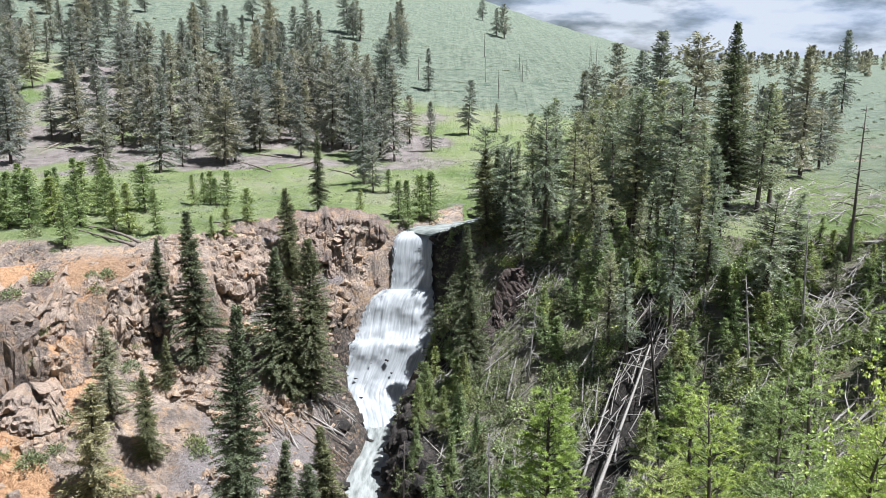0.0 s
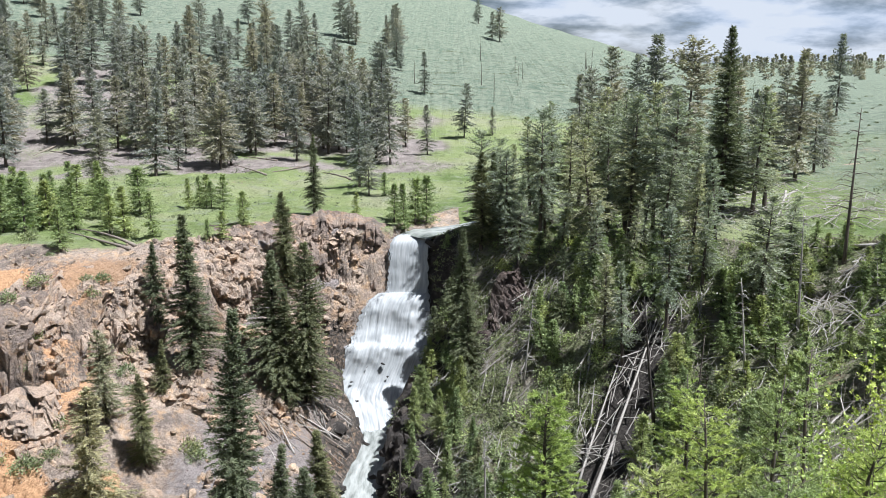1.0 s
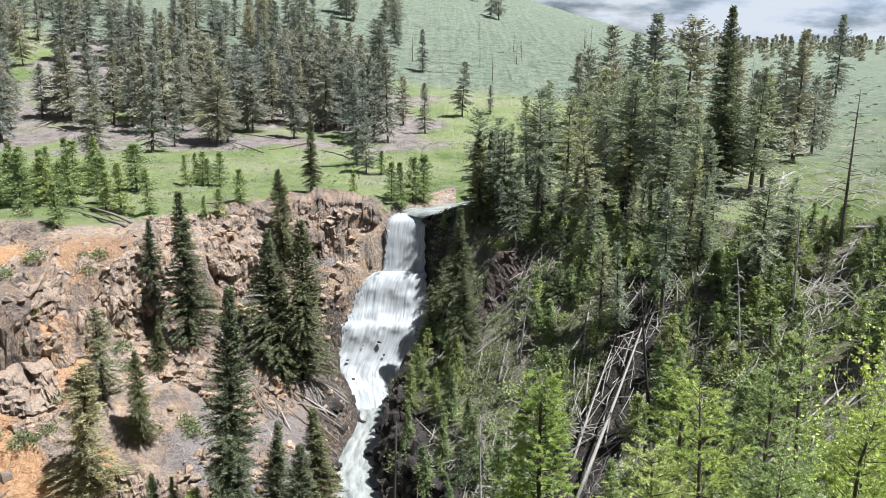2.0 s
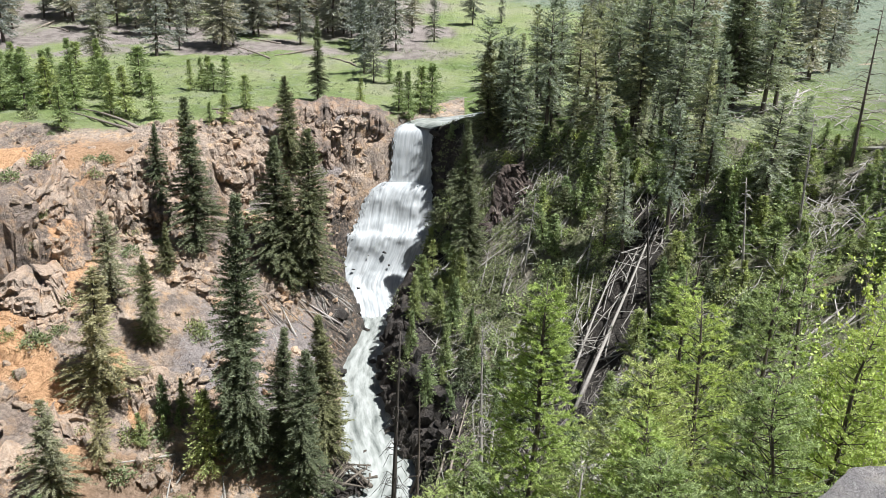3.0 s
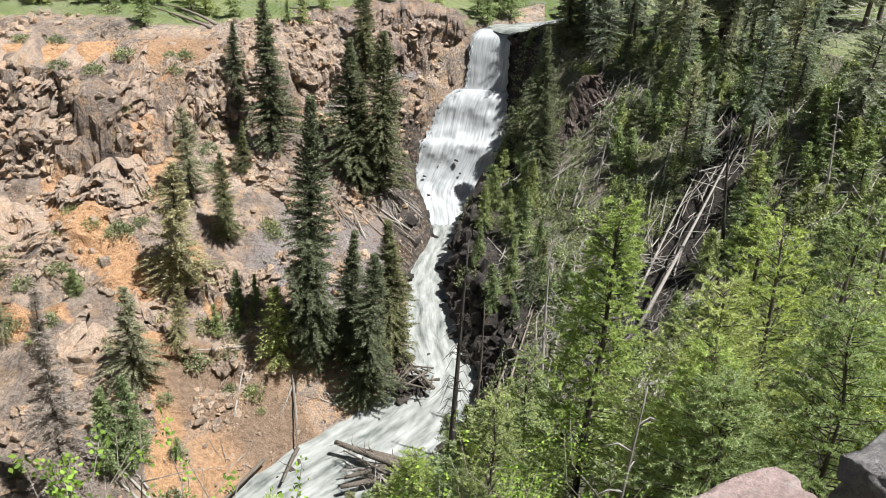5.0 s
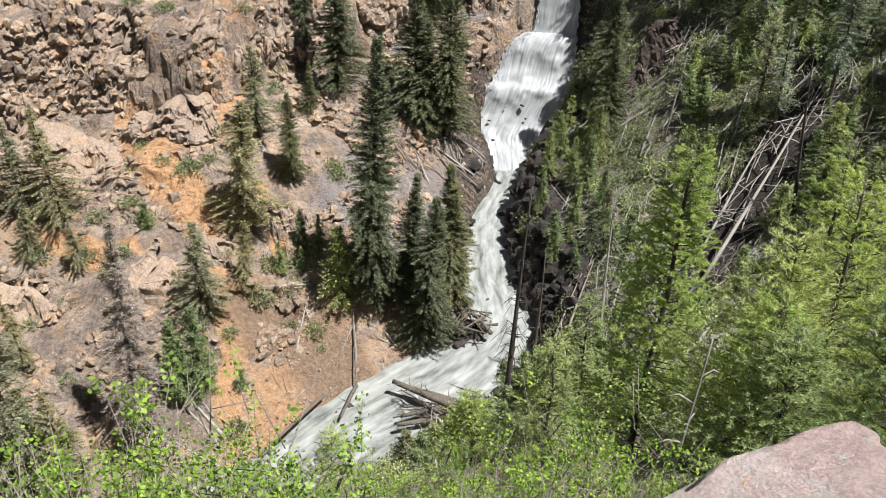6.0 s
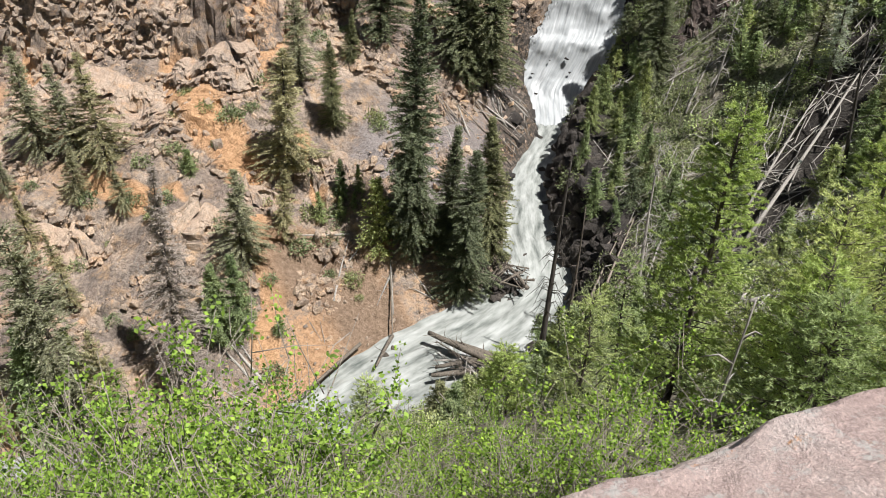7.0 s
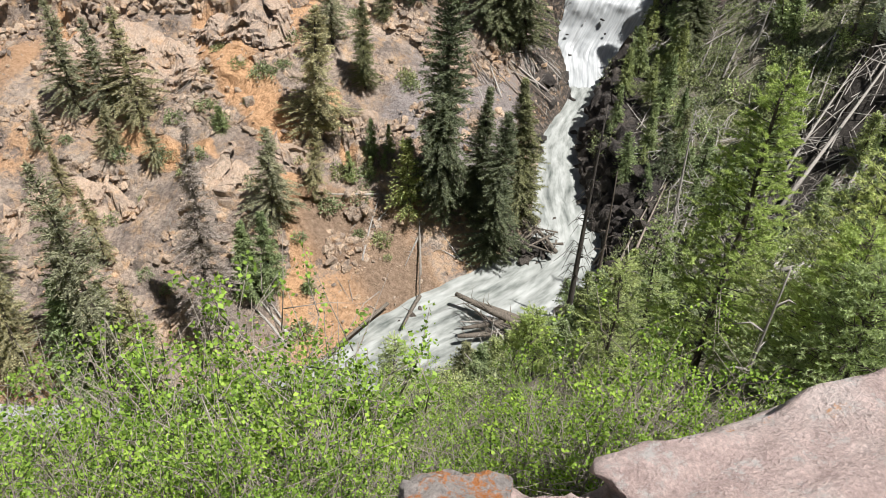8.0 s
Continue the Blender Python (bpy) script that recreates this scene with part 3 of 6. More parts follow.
# wet margins, plus painted shade along the chasm foot and the log gully
layer("wet_shade", np.where(far_slope & (GY > 73) & (GY < 92), 0.56 * step(5.2, 2.2, g_dr - g_hw + 1.5 * patch), 0) + np.where(~(far_slope) & (g_side > 0) & (g_sn < 0) & (GY > 50) & (GY < 99) & (GX < 6), step(5.5, 2.0, g_dr - g_hw + 1.5 * patch), np.where((g_side > 0) & (g_sn < 0) & (GY > 46) & (GY < 76), 0.9 * step(3.6, 1.6, np.abs((GY - 55) - (GX - 9.6) * 1.75) / 2.0), 0)))
layer("grass", np.where(plateau | (far_slope & (g_df < 3.2 + 2 * patch)), 0.3 + 0.8 * step(-1.5, 2.0, np.where(far_slope, -g_df, edge)) * step(15, 30, np.hypot(GX, GY)), 0) * (0.85 + 0.3 * patch))
woods = step(135, 150, GY + 6 * patch) * step(330, 250, GY) * step(20, -12, GX)
layer("duff", np.where(plateau, woods * (0.5 + 0.55 * patch), 0))
layer("sage", np.where(plateau, np.maximum(step(190, 260, GY + 0.3 * GX), step(30, 60, GX) * 0.55), 0))
ground = setting("ground", ground_mesh, "grassy plateau cut by a gorge of orange rock and scree", "ground")


# ---------------------------------------------------------------- cliffs
def cells(a, b, seed):
    """Blocks of broken rock in the plane of a face: how far each stands out, and how near its joint is."""
    i = np.floor(a)
    bb = b + hashed(i.astype(np.int64), np.full(i.shape, seed, np.int64), i.astype(np.int64) * 0 + 3) * 5
    k = np.floor(bb)
    out_ = hashed(i.astype(np.int64), k.astype(np.int64), np.full(i.shape, seed + 11, np.int64))
    gap_ = np.minimum(np.minimum(a - i, 1 - a + i), np.minimum(bb - k, 1 - bb + k))
    return out_, gap_


def cliff_face(name, tops, feet, seed, tall, label, deep=1.0, back=3.0, material=None, cell=0.15, grain=1.0, swell=0.0):
    """A wall of jointed rock between a line along its top and one along its foot; tall: how high the blocks are for their width."""
    tops, feet = np.array(tops, float), np.array(feet, float)
    run = np.concatenate([[0], np.cumsum(np.linalg.norm(np.diff((tops + feet) / 2, axis=0), axis=1))])
    at = np.arange(0, run[-1], cell)
    t_, f_ = (np.stack([np.interp(at, run, q[:, k]) for k in range(3)], 1) for q in (tops, feet))
    rise = max(1.0, float(np.median(t_[:, 2] - f_[:, 2])))
    n = max(8, int(rise * 1.1 / cell))
    v = np.linspace(-0.12, 1.06, n)
    d = np.gradient(t_ + f_, axis=0)[:, :2]
    d /= np.linalg.norm(d, axis=1, keepdims=True) + 1e-9
    nrm = np.stack([d[:, 1], -d[:, 0]], 1)
    if np.mean(((f_ - t_)[:, :2] * nrm).sum(1)) < 0:
        nrm = -nrm
    S, V = np.meshgrid(at, v, indexing="ij")
    P = t_[:, None, :] + (f_ - t_)[:, None, :] * V[:, :, None]
    Z = P[:, :, 2]
    if swell:
        # rounds over at the top and runs out into the slope
        w = np.clip(1 - V, 0, 1.12)[:, :, None]
        P[:, :, :2] = f_[:, None, :2] + (t_ - f_)[:, None, :2] * w ** swell
        Z = (1 - V) * float(np.median(np.linalg.norm(t_ - f_, axis=1))) + seed
    wav = rough(S / 3.2 + seed, Z / 3.2, seed, 3)
    a1, g1 = cells(S / (2.6 * grain) + 0.5 * wav, Z / (2.6 * grain * tall), seed)
    a2, g2 = cells(S / (0.95 * grain) + 0.5 * rough(S / 1.2, Z / (1.4 * tall), seed + 3, 2), Z / (1.0 * grain * tall) + 0.25 * wav, seed + 1)
    a3, g3 = cells(S / 0.42 + 0.4 * rough(S / 0.6, Z / 0.7, seed + 5, 2), Z / (0.5 * tall), seed + 2)
    out_ = 1.1 * (a1 - 0.5) + 0.62 * (a2 - 0.5) + 0.26 * (a3 - 0.5) + 0.9 * rough(S / 5, Z / 4, seed + 9, 2) + 0.16 * rough(S / 0.35, Z / 0.35, seed + 4, 2)
    out_ -= 0.5 * step(0.10, 0.0, g2) + 0.45 * step(0.05, 0.0, g1) + 0.12 * step(0.12, 0.0, g3)
    out_ = deep * out_ * step(-0.12, 0.06, V) + 0.6 - back * step(0.0, -0.12, V) - 0.9 * step(0.9, 1.06, V)
    ends = np.minimum(S, at[-1] - S)
    out_ -= 1.6 * step(1.4, 0.0, ends)
    P[:, :, 0] += out_ * nrm[:, 0][:, None]
    P[:, :, 1] += out_ * nrm[:, 1][:, None]
    P[:, :, 2] += deep * 0.35 * (a2 - 0.5) * step(-0.12, 0.05, V) + 0.7 * rough(S / 1.6, V * 3, seed + 21, 3)
    m = np.arange(P.shape[0] * n).reshape(-1, n)
    q = np.stack([m[:-1, :-1], m[1:, :-1], m[1:, 1:], m[:-1, 1:]], -1).reshape(-1, 4)
    ob = new(name, mesh_of(name, P.reshape(-1, 3), q, material or M_CRAG))
    return tagged(ob, label, "cliff", kind="structure")


def shelf(u):
    """The line on the far bank at a share u of the way from the water to the rim."""
    rows_ = []
    for i in range(len(RIM_FAR)):
        c = RIM_FAR[i]
        if not -66 < c[0] < -8.5:
            continue
        d = RIM_FAR[min(i + 1, len(RIM_FAR) - 1)] - RIM_FAR[max(i - 1, 0)]
        d = d[:2] / np.hypot(*d[:2])
        s = np.linspace(0, 34, 240)
        x, y = c[0] - d[1] * s, c[1] + d[0] * s
        if nearest(x[:8], y[:8], RIM_FAR)[1][5] < 0:
            x, y = c[0] + d[1] * s, c[1] - d[0] * s
        dr_, sd_, (_, hw_) = nearest(x, y, RIVER)
        aw = np.maximum(dr_ - hw_, 0)
        df_ = nearest(x, y, RIM_FAR)[0]
        k = int(np.argmax(aw / (aw + df_ + 1e-6) < u))
        rows_.append((x[k], y[k]))
    p_ = np.array(rows_)
    for _ in range(5):
        p_[1:-1] = 0.25 * p_[:-2] + 0.5 * p_[1:-1] + 0.25 * p_[2:]
    return [(x, y, ground_z(x, y)) for x, y in p_]


cliff_face("cliff", shelf(0.775), shelf(0.685), 3, 1.7, "jointed grey-brown cliff with orange stains under the rim")
cliff_face("cliff", [(-5.9, 97.2, 31.3), (-9, 97.8, 31.9), (-12.5, 98.2, 32.3), (-16.5, 97.2, 32.4), (-20.5, 93.6, 32.2), (-24, 90.4, 32.0)],
           [(-6.4, 95.7, 24.3), (-9.3, 95.0, 23.6), (-13, 94.6, 23.4), (-17, 93.6, 23.4), (-20.8, 90.2, 24.2), (-24.6, 87.4, 24.6)], 7, 3.6, "dark jointed rock columns under the rim beside the falls", 0.75, 2.0, M_COLUMN)


def crag_wall(points, height, seed, lean=0.7, tall=1.0, deep=0.7, material=None, label="broken outcrop of grey and orange rock on the slope"):
    """An outcrop that stands out of the slope: its foot along points, its top set back by lean."""
    line = smooth_line([(x, y, 0.0) for x, y in points], 8)
    d = np.gradient(line, axis=0)[:, :2]
    d /= np.linalg.norm(d, axis=1, keepdims=True)
    back_ = np.stack([-d[:, 1], d[:, 0]], 1)
    feet = [(p[0], p[1], ground_z(p[0], p[1]) - 0.5) for p in line]
    s = np.linspace(0, 1, len(line))
    rise = height * (0.45 + 0.55 * np.sin(math.pi * np.clip(s, 0.02, 0.98)) ** 0.6) * (1 + 0.25 * rough(s * 4, s * 0, seed, 2))
    tops = []
    for p, b, h, f in zip(line, back_, rise, feet):
        x, y = p[0] + b[0] * lean * h, p[1] + b[1] * lean * h
        tops.append((x, y, max(ground_z(x, y) + 0.15, f[2] + 0.6 * h)))
    return cliff_face("outcrop", tops, feet, seed, tall, label, deep, 0.5, material, 0.12, 0.55, 1.5)


crag_wall([(-58, 62.0), (-51, 61.0), (-45.4, 61.6), (-41.0, 63.4)], 6.0, 11, 0.7, 0.7)
crag_wall([(-45.3, 66.2), (-39.8, 66.2), (-34.6, 66.6), (-32.5, 69)], 5.6, 12, 0.7, 0.5)
crag_wall([(-36.6, 54.2), (-35.2, 52.9), (-33.4, 52.6), (-31.2, 54.6)], 3.6, 13)
crag_wall([(-33.4, 57.2), (-31.4, 56.5), (-29.6, 57.0), (-27.3, 59.8)], 2.7, 14)
crag_wall([(-28.2, 61.6), (-26.6, 60.9), (-25.2, 61.4), (-22.2, 63.6)], 3.4, 15)
crag_wall([(-53.5, 46.5), (-49.3, 47.3), (-46.5, 49.2), (-44, 49.6), (-40.6, 52)], 4.2, 16)
crag_wall([(-57, 55.2), (-54.3, 55.5), (-52, 55.6), (-50.4, 57.6)], 3.2, 17)
crag_wall([(-36, 42.2), (-34, 41.7), (-32, 42.0), (-30.2, 43.6)], 3.0, 18, 0.5)
crag_wall([(3.2, 83.6), (5.2, 82.4), (7.6, 83.0), (10.4, 85.2)], 5.0, 19, 0.6, 1.4, 0.8, M_OUTCROP, "dark brown outcrop of jointed rock below the firs")
# wet wall of the chasm along the rapids, near black to carry its shade
edge_ = [(-4.6, 80), (-4.8, 76), (-4.4, 71), (-3.4, 66), (-1.2, 61.8), (0.2, 58), (-0.4, 54.5)]
cliff_face("chasm_wall", [(x + 2.3, y + 0.2, max(ground_z(x + 2.3, y + 0.2), 12.6) + 0.3) for x, y in edge_], [(x, y, ground_z(x, y) - 0.6) for x, y in edge_], 23, 1.8, "wet rock wall of the chasm beside the rapids, blackened to carry its shade", 0.7, 2.5, M_DARK)


# ---------------------------------------------------------------- water
def sprays(base, out, size, width, rng, thin=False):
    """Small blades from base along out with a random roll: kites, or thin slivers."""
    n = len(base)
    out = out / (np.linalg.norm(out, axis=1, keepdims=True) + 1e-9)
    r = rng.normal(size=(n, 3))
    side = np.cross(out, r)
    side /= np.linalg.norm(side, axis=1, keepdims=True) + 1e-9
    size, width = np.broadcast_to(size, n)[:, None], np.broadcast_to(width, n)[:, None]
    if thin:
        v = np.stack([base + side * width * 0.6, base + out * size * 1.1 - side * width * 0.15, base + out * size * 0.25 - side * width], 1).reshape(-1, 3)
        return v, np.arange(3 * n).reshape(n, 3)
    mid = base + out * size * 0.5
    v = np.stack([base, mid + side * width, base + out * size, mid - side * width], 1).reshape(-1, 3)
    return v, np.arange(4 * n).reshape(n, 4)


def sheet(name, rows, material, ripple, seed, across=14, grain=(0.5, 1.0), fray=0.0, relief=0.0):
    """A ribbon of water: rows of centre, half width and the way across."""
    verts, flow, faces = [], [], []
    run = 0.0
    for i, (c, hw, side) in enumerate(rows):
        if i:
            run += (c - rows[i - 1][0]).length
        torn = [1 + fray * float(rough(np.array([run / 0.8]), np.array([k + seed]), 0, 3)[0]) for k in (0.0, 50.0)]
        for j in range(across + 1):
            s = 2 * j / across - 1
            p = c + side * (hw * (s + math.copysign(max(0.0, abs(s) - 0.75) * 4 * (torn[s > 0] - 1), s)))
            verts.append(p)
            flow.append((hw * s, run, 0))
    v, fl = np.array([tuple(p) for p in verts]), np.array(flow)
    a, b = fl[:, 0], fl[:, 1]
    r = rough(a / grain[0] + seed, b / grain[1], seed, 3) + 0.5 * rough(a / (grain[0] * 4), b / (grain[1] * 0.6), seed + 5, 2)
    v[:, 2] += r * ripple
    if relief:
        # ropes and veils of falling water, broken up where it strikes
        v[:, 1] -= relief * (0.5 * np.abs(rough(a / 0.45, b / 4.5, seed + 2, 2)) + 0.8 * rough(a / 1.5, b / 1.5, seed + 4, 2))
        v[:, 2] += 0.25 * relief * rough(a / 0.9, b / 1.1, seed + 8, 2)
    v[:, 1] -= np.abs(r) * ripple * 0.8
    n = across + 1
    faces = [(i * n + j, i * n + j + 1, (i + 1) * n + j + 1, (i + 1) * n + j) for i in range(len(rows) - 1) for j in range(across)]
    me = mesh_of(name, v, faces, material, True)
    me.attributes.new("flow", "FLOAT_VECTOR", "POINT").data.foreach_set("vector", np.array(flow, np.float32).ravel())
    return me


def stream_rows(line, lift=0.0):
    rows = []
    for i, r in enumerate(line):
        a, b = line[max(i - 1, 0)], line[min(i + 1, len(line) - 1)]
        d = Vector((b[0] - a[0], b[1] - a[1], 0)).normalized()
        rows.append((Vector((r[0], r[1], r[2] + lift)), r[3] + 0.25, Vector((-d.y, d.x, 0)) * -1))
    return rows


fine_river = smooth_line(RIVER[::2], 24)
split = int(np.argmin(np.hypot(fine_river[:, 0] + 6.3, fine_river[:, 1] - 86.2)))
lip_at = int(np.argmin(np.hypot(fine_river[:, 0] + 3.1, fine_river[:, 1] - 97)))
river = setting("river", sheet("river", stream_rows(fine_river[split:]), M_STREAM, 0.11, 0, 44, (0.8, 1.9)), "foaming white mountain river over boulders", "water")
creek = setting("creek", sheet("creek", stream_rows(fine_river[: lip_at + 1]), M_STREAM, 0.08, 3, 12), "fast creek sliding to the brink", "water")


def fall_rows(stages, per=20):
    """stages: x, y, z, half width."""
    line = smooth_line(stages, per)
    return [(Vector(r[:3]), r[3], Vector((1, 0.0, 0))) for r in line]


waterfall = thing("waterfall", -4, 95, 13, "two-stage white waterfall plunging over dark rock", "waterfall")
for nm, st, seed in (("upper_curtain", UPPER_FALL, 1), ("lower_cascade", LOWER_FALL, 2)):
    me = sheet(nm, fall_rows(st), M_FALL, 0.006, seed * 7, 110, (0.35, 1.8), 0.10, 0.08 if seed == 1 else 0.20)
    me.transform(Matrix.Translation((4, -95, -13)))
    part(nm, me, waterfall)
    # torn strands of spray along the edges
    r_ = np.random.default_rng(seed)
    line = smooth_line(st, 20)
    count = 160 if seed == 1 else 620
    k = r_.integers(2, len(line) - 2, count)
    sd = np.sign(r_.normal(size=count)) * (1.0 + 0.06 * r_.normal(size=count))
    c = line[k]
    fall_way = line[k + 1][:, :3] - line[k - 1][:, :3]
    fall_way /= np.linalg.norm(fall_way, axis=1, keepdims=True)
    p_ = c[:, :3] + np.stack([sd * c[:, 3], -0.1 - 0.45 * r_.random(count) ** 2, 0.15 * r_.normal(size=count)], 1)
    v, f = sprays(p_ - np.array((-4, 95, 13)), fall_way + r_.normal(size=(count, 3)) * 0.22, 0.15 + 0.5 * r_.random(count), 0.02 + 0.035 * r_.random(count), r_)
    tagged(part("spray", mesh_of("spray", v, f, M_SPRAY), waterfall), kind="stuff")


# ---------------------------------------------------------------- plants
def tube(points, radii, sides=6):
    """Vertices and faces of a tapered stem along points."""
    pts = np.array([tuple(p) for p in points], float)
    verts, faces = [], []
    for i, (p, r) in enumerate(zip(pts, radii)):
        d = pts[min(i + 1, len(pts) - 1)] - pts[max(i - 1, 0)]
        d /= np.linalg.norm(d) + 1e-9
        a = np.cross(d, (0.0, 1.0, 0.0) if abs(d[1]) < 0.9 else (1.0, 0.0, 0.0))
        a /= np.linalg.norm(a)
        b = np.cross(d, a)
        for k in range(sides):
            t = 2 * math.pi * k / sides
            verts.append(p + r * (math.cos(t) * a + math.sin(t) * b))
        if i:
            o = i * sides
            for k in range(sides):
                faces.append((o - sides + k, o - sides + (k + 1) % sides, o + (k + 1) % sides, o + k))
    faces.append(tuple(range(len(verts) - sides, len(verts))))
    faces.append(tuple(range(sides))[::-1])
    return verts, faces


def joined(pieces):
    verts, faces = [], []
    for v, f in pieces:
        o = len(verts)
        verts.extend(v)
        faces.extend(tuple(i + o for i in q) for q in f)
    return verts, faces


def conifer(seed, height, radius, first=0.1, branches=170, shape="fir", spray=0.42, width=0.11, gap=0.24, droop=0.35, ragged=0.35, sides=6, limb=1.3):
    """Trunk with limbs, and a crown of drooping sprays of needles."""
    rng = np.random.default_rng(seed)
    lean = rng.normal(size=2) * 0.012 * height
    hs = np.linspace(0, 1, 7)
    bend = [Vector((lean[0] * h * h, lean[1] * h * h, height * h)) for h in hs]
    base_r = 0.017 * height + 0.02
    wood = [tube([(0, 0, -0.5)] + bend, [base_r * 1.15] + [base_r * (1 - h) + 0.012 for h in hs], sides)]
    h = first + (1 - first) * np.sort(rng.random(branches)) ** 0.9
    az = rng.random(branches) * 2 * math.pi
    lump = 1 + ragged * np.sin(az * 2 + h * 9 + seed) + ragged * rng.normal(size=branches) * 0.5
    if shape == "fir":
        prof = np.clip(1.02 - h, 0, 1) ** 0.85 * (0.55 + 0.45 * np.clip((h - first) / 0.15, 0, 1))
    else:
        prof = np.clip((1.03 - h) * 1.9, 0, 1) ** 0.7 * (0.5 + 0.5 * np.clip((h - first) / 0.25, 0, 1))
    length = np.clip(radius * prof * np.clip(lump, 0.35, 1.6), 0.12, None)
    rise = np.interp(h, [0, 0.5, 1], [-0.12, 0.12, 0.9])
    fall = droop * np.interp(h, [0, 0.7, 1], [1.0, 0.6, 0.0])
    B, D, S, A = [], [], [], []
    for hh, a, L, up, dn in zip(h, az, length, rise, fall):
        n = max(3, int(L / gap))
        s = np.linspace(0.16, 1.0, n)
        ox, oy = math.cos(a), math.sin(a)
        root = np.array((lean[0] * hh * hh, lean[1] * hh * hh, height * hh))
        spine = root + np.stack([ox * s * L, oy * s * L, (up * s - dn * s * s) * L], 1)
        if L > limb:
            e = spine[-2]
            wood.append(tube([root, (root + e) / 2 + np.array((0, 0, 0.04 * L)), e], [0.012 * L + 0.012, 0.008 * L + 0.008, 0.005], 3))
        for sg in (-1.1, -0.6, 0.0, 0.6, 1.1):
            k = spine + rng.normal(size=spine.shape) * 0.04
            d = np.stack([ox * 0.75 - oy * sg * 0.85 + rng.normal(size=n) * 0.2, oy * 0.75 + ox * sg * 0.85 + rng.normal(size=n) * 0.2,
                          rng.normal(size=n) * 0.28 - 0.12 + 0.35 * (sg == 0) + 0.3 * up], 1)
            B.append(k)
            D.append(d)
            S.append(spray * (1.15 - 0.5 * s) * (0.75 + 0.5 * rng.random(n)))
    B, D, S = np.concatenate(B), np.concatenate(D), np.concatenate(S)
    v, f = sprays(B, D, S, width * (0.7 + 0.6 * rng.random(len(B))), rng, True)
    return joined(wood), (v, f)


def tree_thing(name, made, needles, label, category="tree", group="", bark=None):
    (wv, wf), (v, f) = made
    ob = thing(name, 0, 0, 0, label, category, group)
    part("trunk", mesh_of("trunk", wv, wf, bark or M_BARK, True), ob)
    part("crown", mesh_of("crown", v, f, needles), ob)
    return ob


def planted(ob, x, y, scale=1.0, spin=0.0, tilt=(0.0, 0.0), sink=0.05):
    z = ground_z(x, y)
    m = pose(x, y, z - sink, tilt[0], tilt[1], spin) @ Matrix.Diagonal((scale, scale, scale, 1))
    return m


def plant(models, rows, rng, wide=(0.9, 1.1), lean=1.5):
    """Copies of the models at rows of x, y, height."""
    for x, y, h in rows:
        kind, tall = models[int(rng.integers(len(models)))]
        s = h / tall
        m = planted(kind, x, y, 1.0, rng.random() * 360, rng.normal(size=2) * lean)
        w = s * rng.uniform(*wide)
        c = copy_thing(kind, m)
        c.scale = (w, w, s)


def retire(models):
    for ob, _ in models:
        for o in (*ob.children_recursive, ob):
            bpy.data.objects.remove(o)


def lane(x, y):
    """The open strip below the dark outcrop."""
    return 58 < y < 87 and 0.045 < x / y < 0.118


def chasm(x, y, wide=6.0):
    """The bare dark foot of the near bank along the rapids."""
    if not 51 < y < 79:
        return False
    d_, s_, (_, hw_) = nearest(np.array([x]), np.array([y]), RIVER)
    return bool(s_[0] > 0 and d_[0] < hw_[0] + wide)


rng = np.random.default_rng(5)
FOREST = "pine trees on the hillside"
models = [(tree_thing("pine_tree", conifer(20 + i, 14, 2.5 + 0.35 * i, 0.10, 190, "fir" if i % 2 else "pine", 0.55, 0.10, 0.32, 0.22, 0.36, 4, 9), M_PINE,
                      "tall grey-green pine on the hillside", "tree", FOREST), 14) for i in range(4)]
# loose wood on the lower hill: denser low down, thinning upwards
rows = []
while len(rows) < 195:
    x, y = rng.uniform(-175, 0), 150 + 190 * rng.random() ** 1.5
    if x < -0.62 * y or rough(np.array([x / 26]), np.array([y / 26]), 31, 2)[0] < -0.22 + 0.002 * max(0, y - 220):
        continue
    if x > -8 - 0.02 * y or (y < 168 + 6 * math.sin(x / 7) and rng.random() < 0.75):
        continue
    if min([math.hypot(x - a, y - b) for a, b, _ in rows] + [9]) < 3.2:
        continue
    rows.append((x, y, rng.uniform(11, 17.5)))
plant(models, rows, rng)
# pines that stand out by themselves on the meadow and the open hill
plant(models, [(-82.5, 156.8, 15.9), (-51.4, 124.6, 12.4), (-49.2, 142.8, 15.0), (-47.5, 149.8, 7.2), (-40.8, 153.8, 14.6), (-39.2, 155.3, 12.6), (-9.1, 156.9, 17.9),
               (-2.2, 168.2, 10.0), (-12.3, 128.0, 11.8), (-10.3, 121.8, 7.6), (-7.0, 178.2, 10.2), (6.0, 190.4, 12.1), (13.0, 198.1, 6.7), (-3.9, 241.9, 11.9)], rng)
plant(models, [(-12.5, 280.7, 7.3), (20.6, 436.7, 13), (27.8, 381.7, 14.5), (24.5, 386, 12), (-62.8, 171.2, 9.8), (-36.8, 166.2, 12.4), (-31.0, 177.7, 12.6)], rng)
# wood on the level ground across the creek
plant(models, [(36.2, 139.4, 23.0), (43.3, 143.8, 21.4), (49.9, 113.8, 17.7), (57.0, 123.7, 11.4), (116.5, 242.2, 23.1), (38.1, 184.5, 20.9), (47.6, 201.0, 18.7), (50.3, 130.6, 14.2),
               (43.2, 154.3, 13.6), (50.6, 139.1, 17.9), (47.7, 116.3, 11.1), (32.1, 182.6, 16.5), (60, 150, 14), (72, 165, 15), (66, 140, 12), (80, 190, 17), (33, 150, 15), (28, 165, 16)], rng)
retire(models)
# far plateau: countless pines along the skyline
far_v, far_f, far_n = [], [], 0
